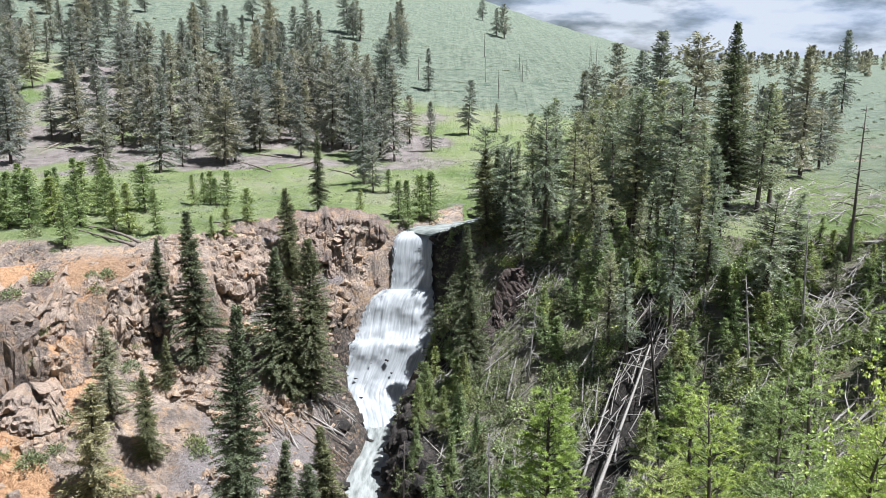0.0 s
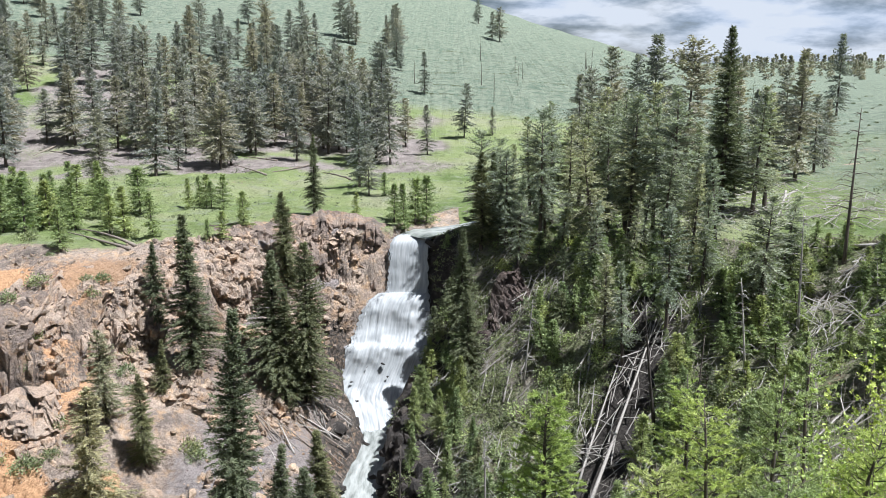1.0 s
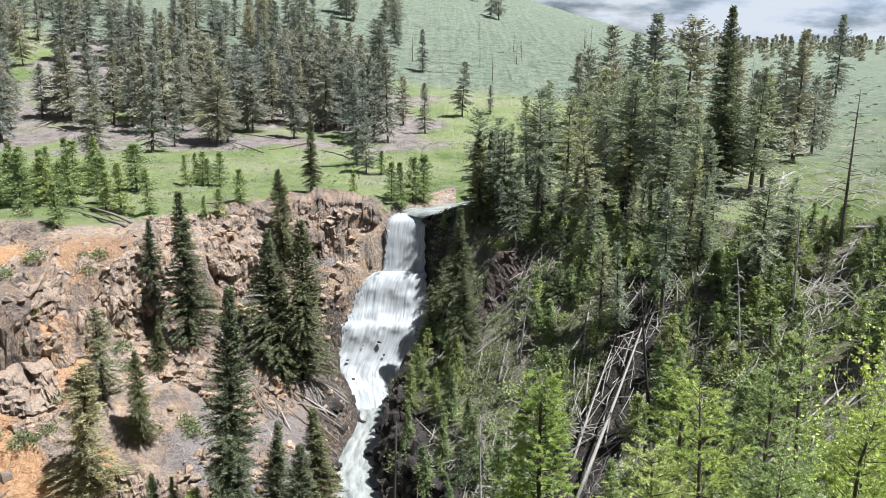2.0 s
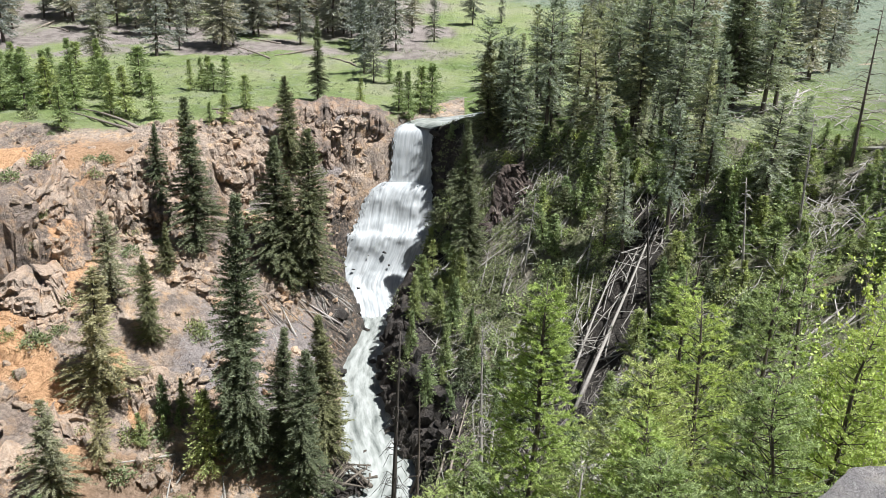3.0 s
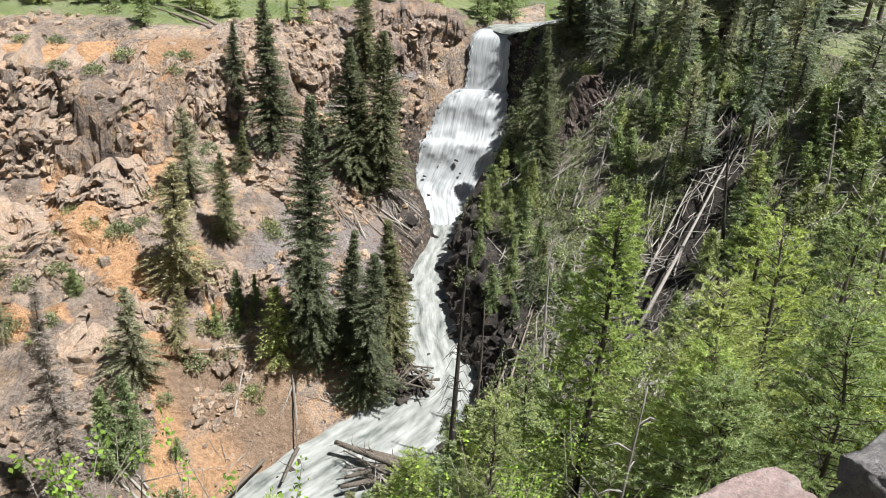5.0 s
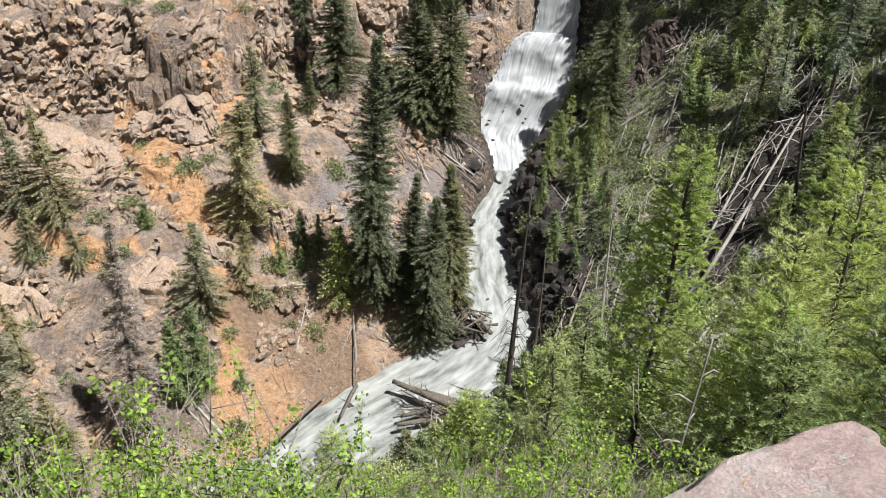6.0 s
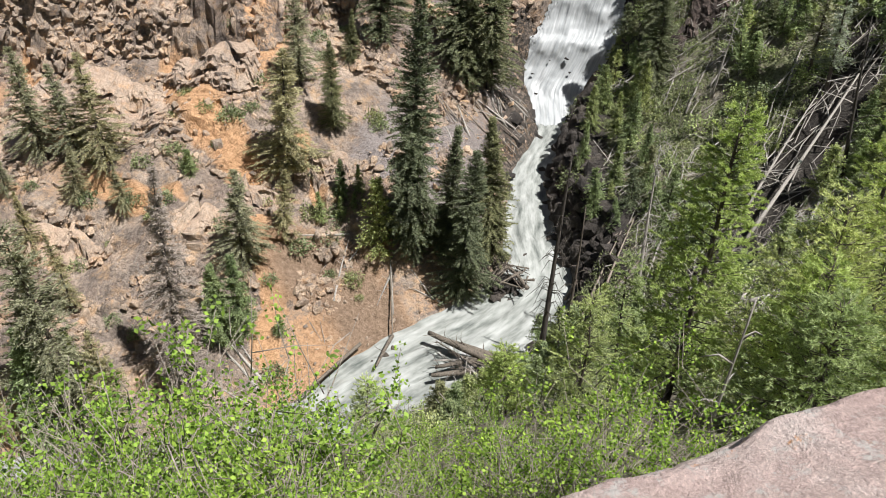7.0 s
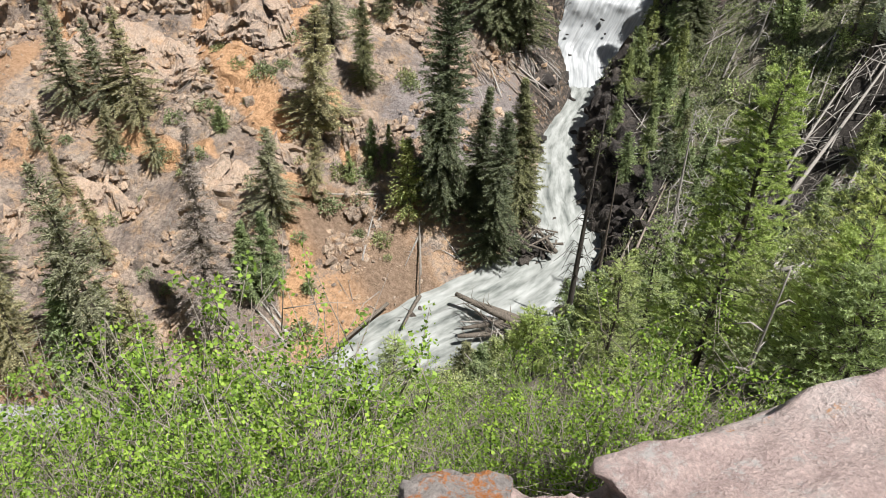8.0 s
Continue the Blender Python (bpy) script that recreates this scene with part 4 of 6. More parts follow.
(_, (fv, ff)) = conifer(28, 14, 3.0, 0.05, 60, "fir", 1.3, 0.3, 0.6, 0.2, 0.3, 4, 99)
for _ in range(170):
    x, y = rng.uniform(180, 620), rng.uniform(620, 1100)
    h = rng.uniform(12, 19) / 14
    far_v.append(fv * np.array((h * rng.uniform(0.9, 1.4), h, h)) + np.array((x, y, ground_z(x, y) - 0.3)))
    far_f.append(ff + far_n)
    far_n += len(fv)
tagged(new("far_pines", mesh_of("far_pines", np.concatenate(far_v), np.concatenate(far_f), M_PINE)), "dark pines along the far skyline", "trees", kind="stuff")

# darker firs, in the gorge and beside the falls
FIRS = "dark firs of the gorge"
models = [(tree_thing("fir_tree", conifer(40 + i, 15, 1.85 + 0.17 * i, 0.05, 620, "fir", 0.24, 0.04, 0.095, 0.22, 0.38), M_FIR,
                      "tall dark green fir rooted on the gorge slope", "tree", FIRS), 15) for i in range(4)]
plant(models, [(-23.9, 77.2, 15.7), (-28.6, 80.1, 8.6), (-26.1, 73.4, 5.5), (-16.9, 80.8, 14.7), (-15.6, 79.9, 12.0), (-13.6, 81.8, 17.4), (-17.5, 92.5, 11.5),
               (-8.9, 60.3, 13.8), (-10.7, 56.6, 14.5), (-12.6, 58.8, 12.5), (-25.5, 66.5, 8.5), (2.6, 85.2, 12.2), (3.1, 79.2, 9.8), (5.0, 92.0, 11.0)], rng, (1.1, 1.35))
plant(models, [(-15.9, 58.4, 23.3), (-15.0, 57.6, 14.3)], rng, (0.94, 1.02))
plant(models, [(6.3, 93.4, 10.0),
               (33.1, 94.5, 20.7), (-15.5, 102.0, 10.0)], rng)
retire(models)

# thin grey-green firs crowded on the bank across from the falls
models = [(tree_thing("slender_fir", conifer(50 + i, 13, 1.8 + 0.25 * i, 0.2, 190, "fir" if i % 2 else "pine", 0.34, 0.06, 0.21, 0.3, 0.42, 5), M_OLIVE,
                      "slender olive green fir crowded on the bank", "tree", "firs beside the falls"), 13) for i in range(4)]
rows = []
while len(rows) < 25:
    x, y = rng.uniform(0, 40), rng.uniform(72, 118)
    if y < 98 - 0.55 * x or y > 112 + 0.1 * x or x > 0.42 * y or (x < 6 and y > 95) or min([math.hypot(x - a, y - b) for a, b, _ in rows] + [9]) < 1.6:
        continue
    if x > 24 and rng.random() < 0.6:
        continue
    rows.append((x, y, rng.uniform(0.8, 1.15) * min(13.5, 7.5 + 0.35 * x)))
plant(models, rows, rng, (0.85, 1.2), 3)
rows = []
while len(rows) < 17:
    x, y = rng.uniform(2, 36), rng.uniform(60, 97)
    if y > 99 - 0.55 * x or x > 0.5 * y or min([math.hypot(x - a, y - b) for a, b, _ in rows] + [9]) < 2.0 or (9 < x < 20 and abs((y - 55) - (x - 11) * 1.75) < 3.5):
        continue
    if rng.random() < 0.85 * (y < 78) or lane(x, y) or (x < 4.5 and y > 78):
        continue
    rows.append((x, y, rng.uniform(5, 11)))
plant(models, rows, rng, (0.9, 1.25), 4)
plant(models, [(11.5, 90.3, 14.5), (16.4, 84.1, 12.0), (5.4, 94, 12), (15.1, 93.1, 12.9), (7.8, 91.2, 11.0), (13.5, 95.6, 14.0), (20.3, 87.4, 14.8), (23.9, 75.5, 10.9), (20.6, 70.6, 11.5)], rng, (0.9, 1.2), 3)
retire(models)
models = [(tree_thing("old_fir", conifer(55 + i, 13, 2.1 + 0.3 * i, 0.08, 330, "fir", 0.25, 0.04, 0.11, 0.3, 0.48, 5), M_DRYFIR,
                      "ragged olive brown fir on the far bank", "tree", "old firs on the far bank"), 13) for i in range(2)]
plant(models, [(-50.7, 57.6, 10.9), (-47.7, 58.8, 9.6), (-44.6, 58.3, 11.1), (-46.2, 55.2, 5.9), (-52.2, 53.6, 3.9), (-41.4, 55.0, 4.8), (-29.6, 68.9, 8.6), (-28.1, 61.5, 12.4), (-28.5, 51.9, 9.5), (-26.4, 55.7, 7.0)], rng, (1.2, 1.55), 3)
plant(models, [(-34.9, 37.5, 20.3), (-42.0, 35.2, 13.0), (-32.3, 37.2, 12.0), (-45.5, 36.5, 14.0), (-39.5, 37.5, 15.0), (-41.5, 46, 8), (-49, 42, 11), (-47.5, 50, 7)], rng, (0.85, 1.1), 3)
retire(models)


# ---------------------------------------------------------------- rocks
def hull(seed, sx=1.0, sy=1.0, sz=1.0, points=13):
    """A broken block: the hull of a few random points."""
    r = np.random.default_rng(seed)
    bm = bmesh.new()
    p = r.uniform(-1, 1, (points, 3))
    p /= np.maximum(np.abs(p).max(1, keepdims=True), 1e-3) ** 0.7
    for q in p:
        bm.verts.new((q[0] * sx, q[1] * sy, q[2] * sz))
    res = bmesh.ops.convex_hull(bm, input=bm.verts)
    bmesh.ops.delete(bm, geom=[g for g in res["geom_interior"] if isinstance(g, bmesh.types.BMVert)], context="VERTS")
    bm.verts.index_update()
    v = np.array([tuple(q.co) for q in bm.verts])
    f = [tuple(q.index for q in face.verts) for face in bm.faces]
    bm.free()
    return v, f


BLOCKS = [hull(100 + i, 1, r, s) for i, (r, s) in enumerate([(0.8, 0.7), (0.7, 1.2), (0.9, 0.5), (0.6, 0.9), (1, 0.8), (0.8, 1.5), (0.9, 0.6), (0.7, 0.35)])]


def spin(rng_, flat=1.0):
    e = Euler((rng_.normal() * 0.35 * flat, rng_.normal() * 0.35 * flat, rng_.random() * 6.28))
    return np.array(e.to_matrix())


def heap(name, places, sizes, material, label, category, rng_, blocks=BLOCKS):
    """Countless loose stones as one object."""
    vs, fs, o = [], [], 0
    for p, s in zip(places, sizes):
        v, f = blocks[int(rng_.integers(len(blocks)))]
        w = (v * s * rng_.uniform(0.75, 1.25, 3)) @ spin(rng_).T + p
        vs.append(w)
        fs.extend(tuple(i + o for i in q) for q in f)
        o += len(w)
    ob = new(name, mesh_of(name, np.concatenate(vs), fs, material))
    return tagged(ob, label, category, kind="stuff")


def sampled(weight, count, rng_):
    """Places on the ground, picked by weight over the grid."""
    w = (weight * CELL).ravel()
    k = rng_.choice(w.size, count, p=w / w.sum())
    p = np.stack([OX.ravel()[k], OY.ravel()[k], OZ.ravel()[k]], 1)
    return p + rng_.normal(size=p.shape) * np.array((0.15, 0.15, 0.02))


CELL = np.outer(np.gradient(gy), np.gradient(gx))
rng = np.random.default_rng(11)
window_ = (GX > -75) & (GX < 8) & (GY > 30) & (GY < 112)
crag = np.where(far_slope & window_, step(1.0, 1.7, steep) + 0.02 + 0.45 * outcrop, 0) * step(-0.4, 0.2, rough(GX / 5, GY / 5, 40, 2)) * step(1.5, 3.0, g_dr - g_hw) * (1 - 0.92 * chutes)
p = sampled(crag, 8500, rng)
heap("cliff_blocks", p, 0.08 + 0.55 * rng.random(len(p)) ** 3.2, M_CLIFF, "broken pinkish brown rock blocks of the cliff face", "rocks", rng)
p = sampled(np.where(far_slope & window_, step(1.5, 1.0, steep) * (0.25 + step(0, 0.5, rough(GX / 6, GY / 6, 43, 2))) * (1 - 0.85 * chutes), 0), 3400, rng)
heap("scree", p, 0.04 + 0.16 * rng.random(len(p)) ** 2.5, M_CLIFF, "loose angular scree stones on the gorge slope", "scree", rng)
# big single blocks of the crags
meshes = [mesh_of("rock", v, f, M_CLIFF) for v, f in BLOCKS]


def crag_block(q, s, tall, data):
    ob = new("rock", data)
    ob.matrix_basis = Matrix.Translation(q) @ Euler((rng.normal() * 0.25, rng.normal() * 0.25, rng.random() * 6)).to_matrix().to_4x4() @ Matrix.Diagonal((s, s * 0.9, s * tall, 1))
    ob.parent = ground


for q in sampled(crag, 200, rng):
    crag_block(q, 0.3 + 0.55 * rng.random() ** 2, rng.uniform(0.7, 1.4), meshes[int(rng.integers(len(meshes)))])
# jointed columns under the rim near the falls
for _ in range(95):
    i = int(rng.integers(27, 44))
    c, d = RIM_FAR[i], RIM_FAR[i + 1] - RIM_FAR[i - 1]
    d = d[:2] / np.hypot(*d[:2])
    o = rng.random() * 2.4
    x, y = c[0] + d[0] * rng.normal() - d[1] * o, c[1] + d[1] * rng.normal() + d[0] * o
    crag_block((x, y, c[2] - 1.2 - 1.6 * o - rng.random() * 2.0), rng.uniform(0.28, 0.55), rng.uniform(2.6, 5.0), meshes[int(rng.integers(len(meshes)))])
# dark wet boulders in and beside the river
wet_shade = [mesh_of("boulder", v, f, M_DARK) for v, f in BLOCKS]


def boulder(x, y, size, lift=0.0, data=None, label="dark wet boulder at the edge of the rapids", group="boulders by the river"):
    dr_, _, (zr_, hw_) = nearest(np.array([x]), np.array([y]), RIVER)
    z = max(ground_z(x, y), float(zr_[0]) - 0.25 if dr_[0] < hw_[0] else -99)
    ob = new("boulder", data or wet_shade[int(rng.integers(len(wet_shade)))])
    ob.matrix_basis = pose(x, y, z + lift + size * 0.2, rng.normal() * 15, rng.normal() * 15, rng.random() * 360) @ Matrix.Diagonal((size, size * 0.85, size * 0.7, 1))
    return tagged(ob, label, "boulder", group)


for x, y, s in [(-7.3, 59.2, 1.2), (-6.7, 58.4, 1.0), (-7.5, 57.4, 0.7), (-5.9, 58.1, 0.7), (-8.2, 58.5, 1.2), (-15.3, 49.3, 0.45), (-14.6, 48.2, 0.4), (-16.2, 48.4, 0.35), (-14.9, 50.4, 0.4), (-11.6, 52.9, 0.35), (-6.4, 75.9, 0.5), (-5.2, 72.8, 0.8), (-4.4, 69.1, 0.9), (-3.9, 65.4, 0.9), (-2.2, 62.6, 1.1),
                (-0.6, 60.0, 1.3), (-0.6, 57.0, 1.0), (-10.5, 81.3, 0.9), (-9.4, 79.2, 0.8), (-9.6, 73.3, 0.8), (-9.0, 84.4, 0.8), (-6.0, 62.5, 0.3),
                (-9.9, 70, 0.8), (-9.3, 67, 0.7), (-8.8, 64, 0.9), (-7.9, 61.5, 0.8)]:
    boulder(x, y, s)
for _ in range(34):
    i = int(rng.integers(int(len(RIVER) * 0.45), int(len(RIVER) * 0.78)))
    c, d = RIVER[i], RIVER[i + 1] - RIVER[i - 1]
    d = d[:2] / np.hypot(*d[:2])
    sg = 1 if rng.random() < 0.5 else -1
    w = c[3] + rng.uniform(-0.1, 0.9)
    x, y, size_ = c[0] - d[1] * w * sg, c[1] + d[0] * w * sg, rng.uniform(0.25, 0.85)
    if y > 56 or x > -9:
        boulder(x, y, size_)
# wet blocks along the rapids, their near-black colour standing in for crevice shade
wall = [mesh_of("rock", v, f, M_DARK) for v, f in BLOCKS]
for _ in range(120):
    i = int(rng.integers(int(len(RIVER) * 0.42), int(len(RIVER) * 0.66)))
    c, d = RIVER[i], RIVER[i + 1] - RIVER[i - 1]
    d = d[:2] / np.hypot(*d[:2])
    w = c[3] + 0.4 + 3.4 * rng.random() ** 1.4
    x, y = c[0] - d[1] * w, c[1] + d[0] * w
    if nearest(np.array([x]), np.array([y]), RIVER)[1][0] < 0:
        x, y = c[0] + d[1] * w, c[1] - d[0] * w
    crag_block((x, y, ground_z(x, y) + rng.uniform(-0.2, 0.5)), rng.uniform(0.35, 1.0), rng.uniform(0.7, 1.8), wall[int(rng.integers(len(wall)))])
# rock that shows through and beside the falls
for x, y, z, s in [(-6.3, 89.9, 17.5, 0.30), (-5.8, 89.4, 16.1, 0.16), (-9.9, 89.1, 15.6, 0.22), (-8.2, 89.9, 17.1, 0.15), (-9.2, 87.9, 13.7, 0.25)]:
    ob = boulder(x, y, s, label="dark wet rock breaking the white cascade", group="rocks in the falls")
    ob.location = (x, y, z)
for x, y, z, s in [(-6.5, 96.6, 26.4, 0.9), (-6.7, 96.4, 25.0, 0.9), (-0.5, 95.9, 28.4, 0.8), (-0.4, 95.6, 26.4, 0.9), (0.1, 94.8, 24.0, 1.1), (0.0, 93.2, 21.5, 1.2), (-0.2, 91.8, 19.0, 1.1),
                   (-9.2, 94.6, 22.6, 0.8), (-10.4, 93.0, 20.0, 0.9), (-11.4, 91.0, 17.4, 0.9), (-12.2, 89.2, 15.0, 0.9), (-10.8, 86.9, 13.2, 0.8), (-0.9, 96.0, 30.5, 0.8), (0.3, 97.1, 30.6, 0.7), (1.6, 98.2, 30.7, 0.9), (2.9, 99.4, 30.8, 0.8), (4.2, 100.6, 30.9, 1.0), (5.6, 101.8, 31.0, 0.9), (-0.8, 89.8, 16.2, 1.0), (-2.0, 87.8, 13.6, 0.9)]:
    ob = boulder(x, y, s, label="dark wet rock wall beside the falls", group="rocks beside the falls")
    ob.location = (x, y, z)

# a mound of debris that splits the rapids at the bend
for _ in range(16):
    boulder(-7.0 + rng.normal() * 0.8, 58.4 + rng.normal() * 1.0, rng.uniform(0.3, 0.8), label="dark wet stone in a mound of debris", group="debris in the rapids")


# ---------------------------------------------------------------- fallen and standing dead wood
def fallen(x0, y0, x1, y1, r=0.16, lift=0.12, material=None, stubs=6, label="weathered grey log lying on the slope", group="fallen logs", z=None, taper=0.72):
    """A tapered log from its butt at x1, y1 to its thin end at x0, y0, with broken branches."""
    a = Vector((x0, y0, (ground_z(x0, y0) if z is None else z[0]) + lift))
    b = Vector((x1, y1, (ground_z(x1, y1) if z is None else z[1]) + lift))
    d = a - b
    n = 7
    bow = Vector(rng.normal(size=3) * 0.009 * d.length)
    pts, rad = [], []
    for i in range(n):
        t = i / (n - 1)
        p = b + d * t + bow * (4 * t * (1 - t))
        if z is None:
            p.z = max(p.z, ground_z(p.x, p.y) + 0.4 * r)
        pts.append(p - b)
        rad.append(r * (1 - taper * t))
    pieces = [tube(pts, rad, 7)]
    for _ in range(stubs):
        t = rng.uniform(0.25, 0.97)
        k = min(int(t * (n - 1)), n - 2)
        root = pts[k].lerp(pts[k + 1], t * (n - 1) - k)
        way = Vector(rng.normal(size=3))
        way = (way - way.project(d)).normalized() + d.normalized() * 0.5
        way.z = abs(way.z) * 0.8 + 0.1
        L = rng.uniform(0.3, 1.3) * (0.5 + r * 3)
        pieces.append(tube([root, root + way * L * 0.5 + Vector(rng.normal(size=3) * 0.05), root + way * L], [0.02 + 0.1 * r, 0.013 + 0.05 * r, 0.006], 3))
    ob = new("fallen_log", mesh_of("fallen_log", *pieces[0], material or M_GREY, True))
    ob.location = b
    for v, f in pieces[1:]:
        part("branch", mesh_of("branch", v, f, material or M_GREY, True), ob)
    return tagged(ob, label, "log", group)


rng = np.random.default_rng(23)
for i, row in enumerate([(20.2, 72.2, 10.8, 55.2), (17.0, 71.1, 11.1, 59.7), (13.4, 47.8, 8.6, 37.7), (9.3, 47.5, 7.9, 40.3), (17.6, 63.2, 14.2, 54.1), (14.4, 70.3, 13.2, 65.8), (5.2, 79.8, 4.2, 75.2),
                         (9.4, 78.1, 7.8, 77.3), (14.3, 78.2, 11.9, 76.2), (14.7, 73.5, 12.9, 68.8), (24.1, 74.4, 21.4, 71.5), (9.9, 77.9, 8.0, 74.9), (5.0, 79.4, 3.4, 84.2), (7.4, 80.8, 5.1, 81.8),
                         (34.5, 67.8, 30.4, 64.5), (34.3, 70.6, 35.4, 63.3), (12.9, 84.2, 10.1, 79.8), (17.9, 83.0, 14.4, 78.9)]):
    fallen(*row, r=0.17 if i == 0 else 0.12 if i == 1 else 0.10, lift=0.45 if i < 2 else 0.25, stubs=10 if i < 2 else 7)
fallen(31.0, 71.6, 25.4, 66.9, r=0.26, lift=0.6, material=M_LOG, label="mossy brown trunk leaning down the slope")
for row in [(2.9, 61.6, 0.5, 47.8), (2.0, 60.3, -0.4, 50.2), (3.6, 58.6, -0.9, 52.6), (4.0, 56.3, -0.2, 50.9), (1.5, 62.5, -2.0, 57.5), (4.5, 64, 0.0, 58)]:
    fallen(*row, r=0.15, lift=0.3, material=M_LOG, stubs=9, label="dark brown log fallen beside the rapids")
for row in [(-39.0, 164.7, -31.3, 160.1), (-39.2, 155.3, -29.4, 140.0), (-29.1, 143.1, -24.0, 155.3), (-83.8, 173.2, -74.3, 166.5), (-85.2, 193.8, -82.4, 200.5), (-20.9, 148.5, -14.5, 136.0),
            (-43.3, 94.4, -32.7, 85.3), (-43.1, 96.9, -32.4, 86.1), (-81.7, 166.3, -81.6, 176.5), (-26.6, 94.0, -21.6, 95.2), (-60.3, 194.6, -55.6, 191.8)]:
    fallen(*row, r=0.2, material=M_LOG, stubs=4, label="brown log lying in the meadow", group="logs in the meadow")
for row in [(36.4, 103.1, 44.3, 108.7), (32.7, 90.7, 44.0, 102.4), (33.7, 132.7, 39.5, 140.7), (29.2, 91.6, 32.1, 87.0), (33.8, 74.1, 38.3, 69.4), (35.4, 92.9, 47.9, 108.2), (34.6, 129.0, 41.1, 138.1),
            (19.5, 85.1, 22.8, 91.3), (34.1, 81.7, 46.3, 108.0)]:
    fallen(*row, r=0.17, stubs=6, label="bleached log lying on the plateau", group="logs on the plateau")
for row in [(-18.2, 78.5, -10.2, 80.3), (-13.0, 82.7, -7.9, 83.8), (-14.7, 78.1, -11.4, 80.0), (-13.6, 82.8, -9.3, 82.7), (-15.9, 78.6, -12.9, 82.4), (-16.8, 74.0, -14.1, 69.7), (-16.3, 77.6, -13.9, 73.7),
            (-26.6, 56.0, -21.4, 58.3), (-21.3, 58.1, -20.8, 52.3), (-20.0, 57.6, -21.0, 55.5), (-17.6, 58.0, -15.9, 53.3), (-15.3, 57.0, -12.9, 55.6), (-26.8, 46.6, -25.4, 45.6), (-28.3, 43.4, -23.7, 42.4),
            (-17.3, 53.3, -16.9, 56.3), (-15.5, 56.0, -11.9, 55.6)]:
    fallen(*row, r=0.11, stubs=5, label="bare log stranded on the scree", group="logs on the scree")
for row in [(-28.7, 47.2, -24.0, 44.4), (-29.2, 46.6, -24.2, 43.8)]:
    fallen(*row, r=0.17, stubs=3, label="pale barked log leaning to the river", group="logs on the scree")
for _ in range(17):
    x, y, a, L = rng.uniform(-18, -10.5), rng.uniform(75.5, 84.5), -0.5 + rng.normal() * 0.3, rng.uniform(1.4, 3.2)
    fallen(x - L * math.cos(a), y - L * math.sin(a), x + L * math.cos(a), y + L * math.sin(a), r=rng.uniform(0.07, 0.13), lift=0.2, material=M_LOG if rng.random() < 0.6 else M_GREY, stubs=4, label="broken log piled at the foot of the falls", group="logs at the falls")
# silver logs crossed on the slope
for row in [(13.6, 48.4, 9.2, 39.3), (10.2, 46.0, 8.6, 42.0), (13.0, 44.5, 9.6, 43.0)]:
    fallen(*row, r=0.15, lift=0.5, stubs=18, label="silver log with bare branches lying on the slope")
fallen(17.6, 63.4, 14.6, 55.1, r=0.08, lift=0.4, stubs=3, label="thin pale stem lying on the slope")
# driftwood in the rapids
for x0, y0, x1, y1, z0, z1, r in [(-12.1, 50.9, -6.2, 48.9, 7.1, 7.0, 0.36), (-10.7, 50.5, -5.7, 49.2, 7.0, 7.1, 0.28), (-10.8, 46.7, -7.2, 48.1, 6.4, 6.6, 0.3), (-10.7, 47.6, -6.4, 49.9, 6.5, 6.8, 0.26),
                                  (-10.1, 43.3, -7.5, 46.5, 6.0, 6.3, 0.36), (-9.4, 43.1, -5.2, 48.8, 6.0, 6.7, 0.3), (-11.3, 42.1, -9.1, 43.9, 5.6, 5.9, 0.3), (-15.5, 47.3, -15.2, 50.9, 5.7, 6.1, 0.18),
                                  (-20.7, 42.8, -17.5, 49.4, 4.6, 5.9, 0.16), (-7.3, 59.8, -5.0, 57.2, 9.0, 8.6, 0.2), (-15.2, 50.9, -17.0, 56.4, 6.1, 8.6, 0.09)]:
    fallen(x0, y0, x1, y1, r=r, lift=0.15, material=M_DRIFT, stubs=6, label="wet dark driftwood log jammed in the rapids", group="driftwood", z=(z0, z1), taper=0.45)
for _ in range(20):
    x, y, a = -7.0 + rng.normal() * 0.9, 58.4 + rng.normal() * 1.0, rng.random() * 3.1
    c, d = math.cos(a) * rng.uniform(0.6, 1.6), math.sin(a) * rng.uniform(0.6, 1.6)
    fallen(x - c, y - d, x + c, y + d, r=rng.uniform(0.07, 0.16), lift=0.2, material=M_DRIFT, stubs=3, label="short dark branch in a mound of debris", group="driftwood", z=(8.3 + rng.random() * 1.0, 8.3 + rng.random() * 1.0))
for _ in range(8):
    x, y, a = -8.2 + rng.normal() * 1.3, 49.0 + rng.normal() * 1.2, 0.35 + rng.normal() * 0.45
    c, d = math.cos(a) * rng.uniform(1.2, 2.6), math.sin(a) * rng.uniform(1.2, 2.6)
    fallen(x - c, y - d, x + c, y + d, r=rng.uniform(0.08, 0.2), lift=0.2, material=M_DRIFT if rng.random() < 0.6 else M_GREY, stubs=4, label="wet dark driftwood log jammed in the rapids", group="driftwood", z=(6.5 + rng.random() * 0.5, 6.5 + rng.random() * 0.5))
# loose fallen stems on the near bank
n = 0
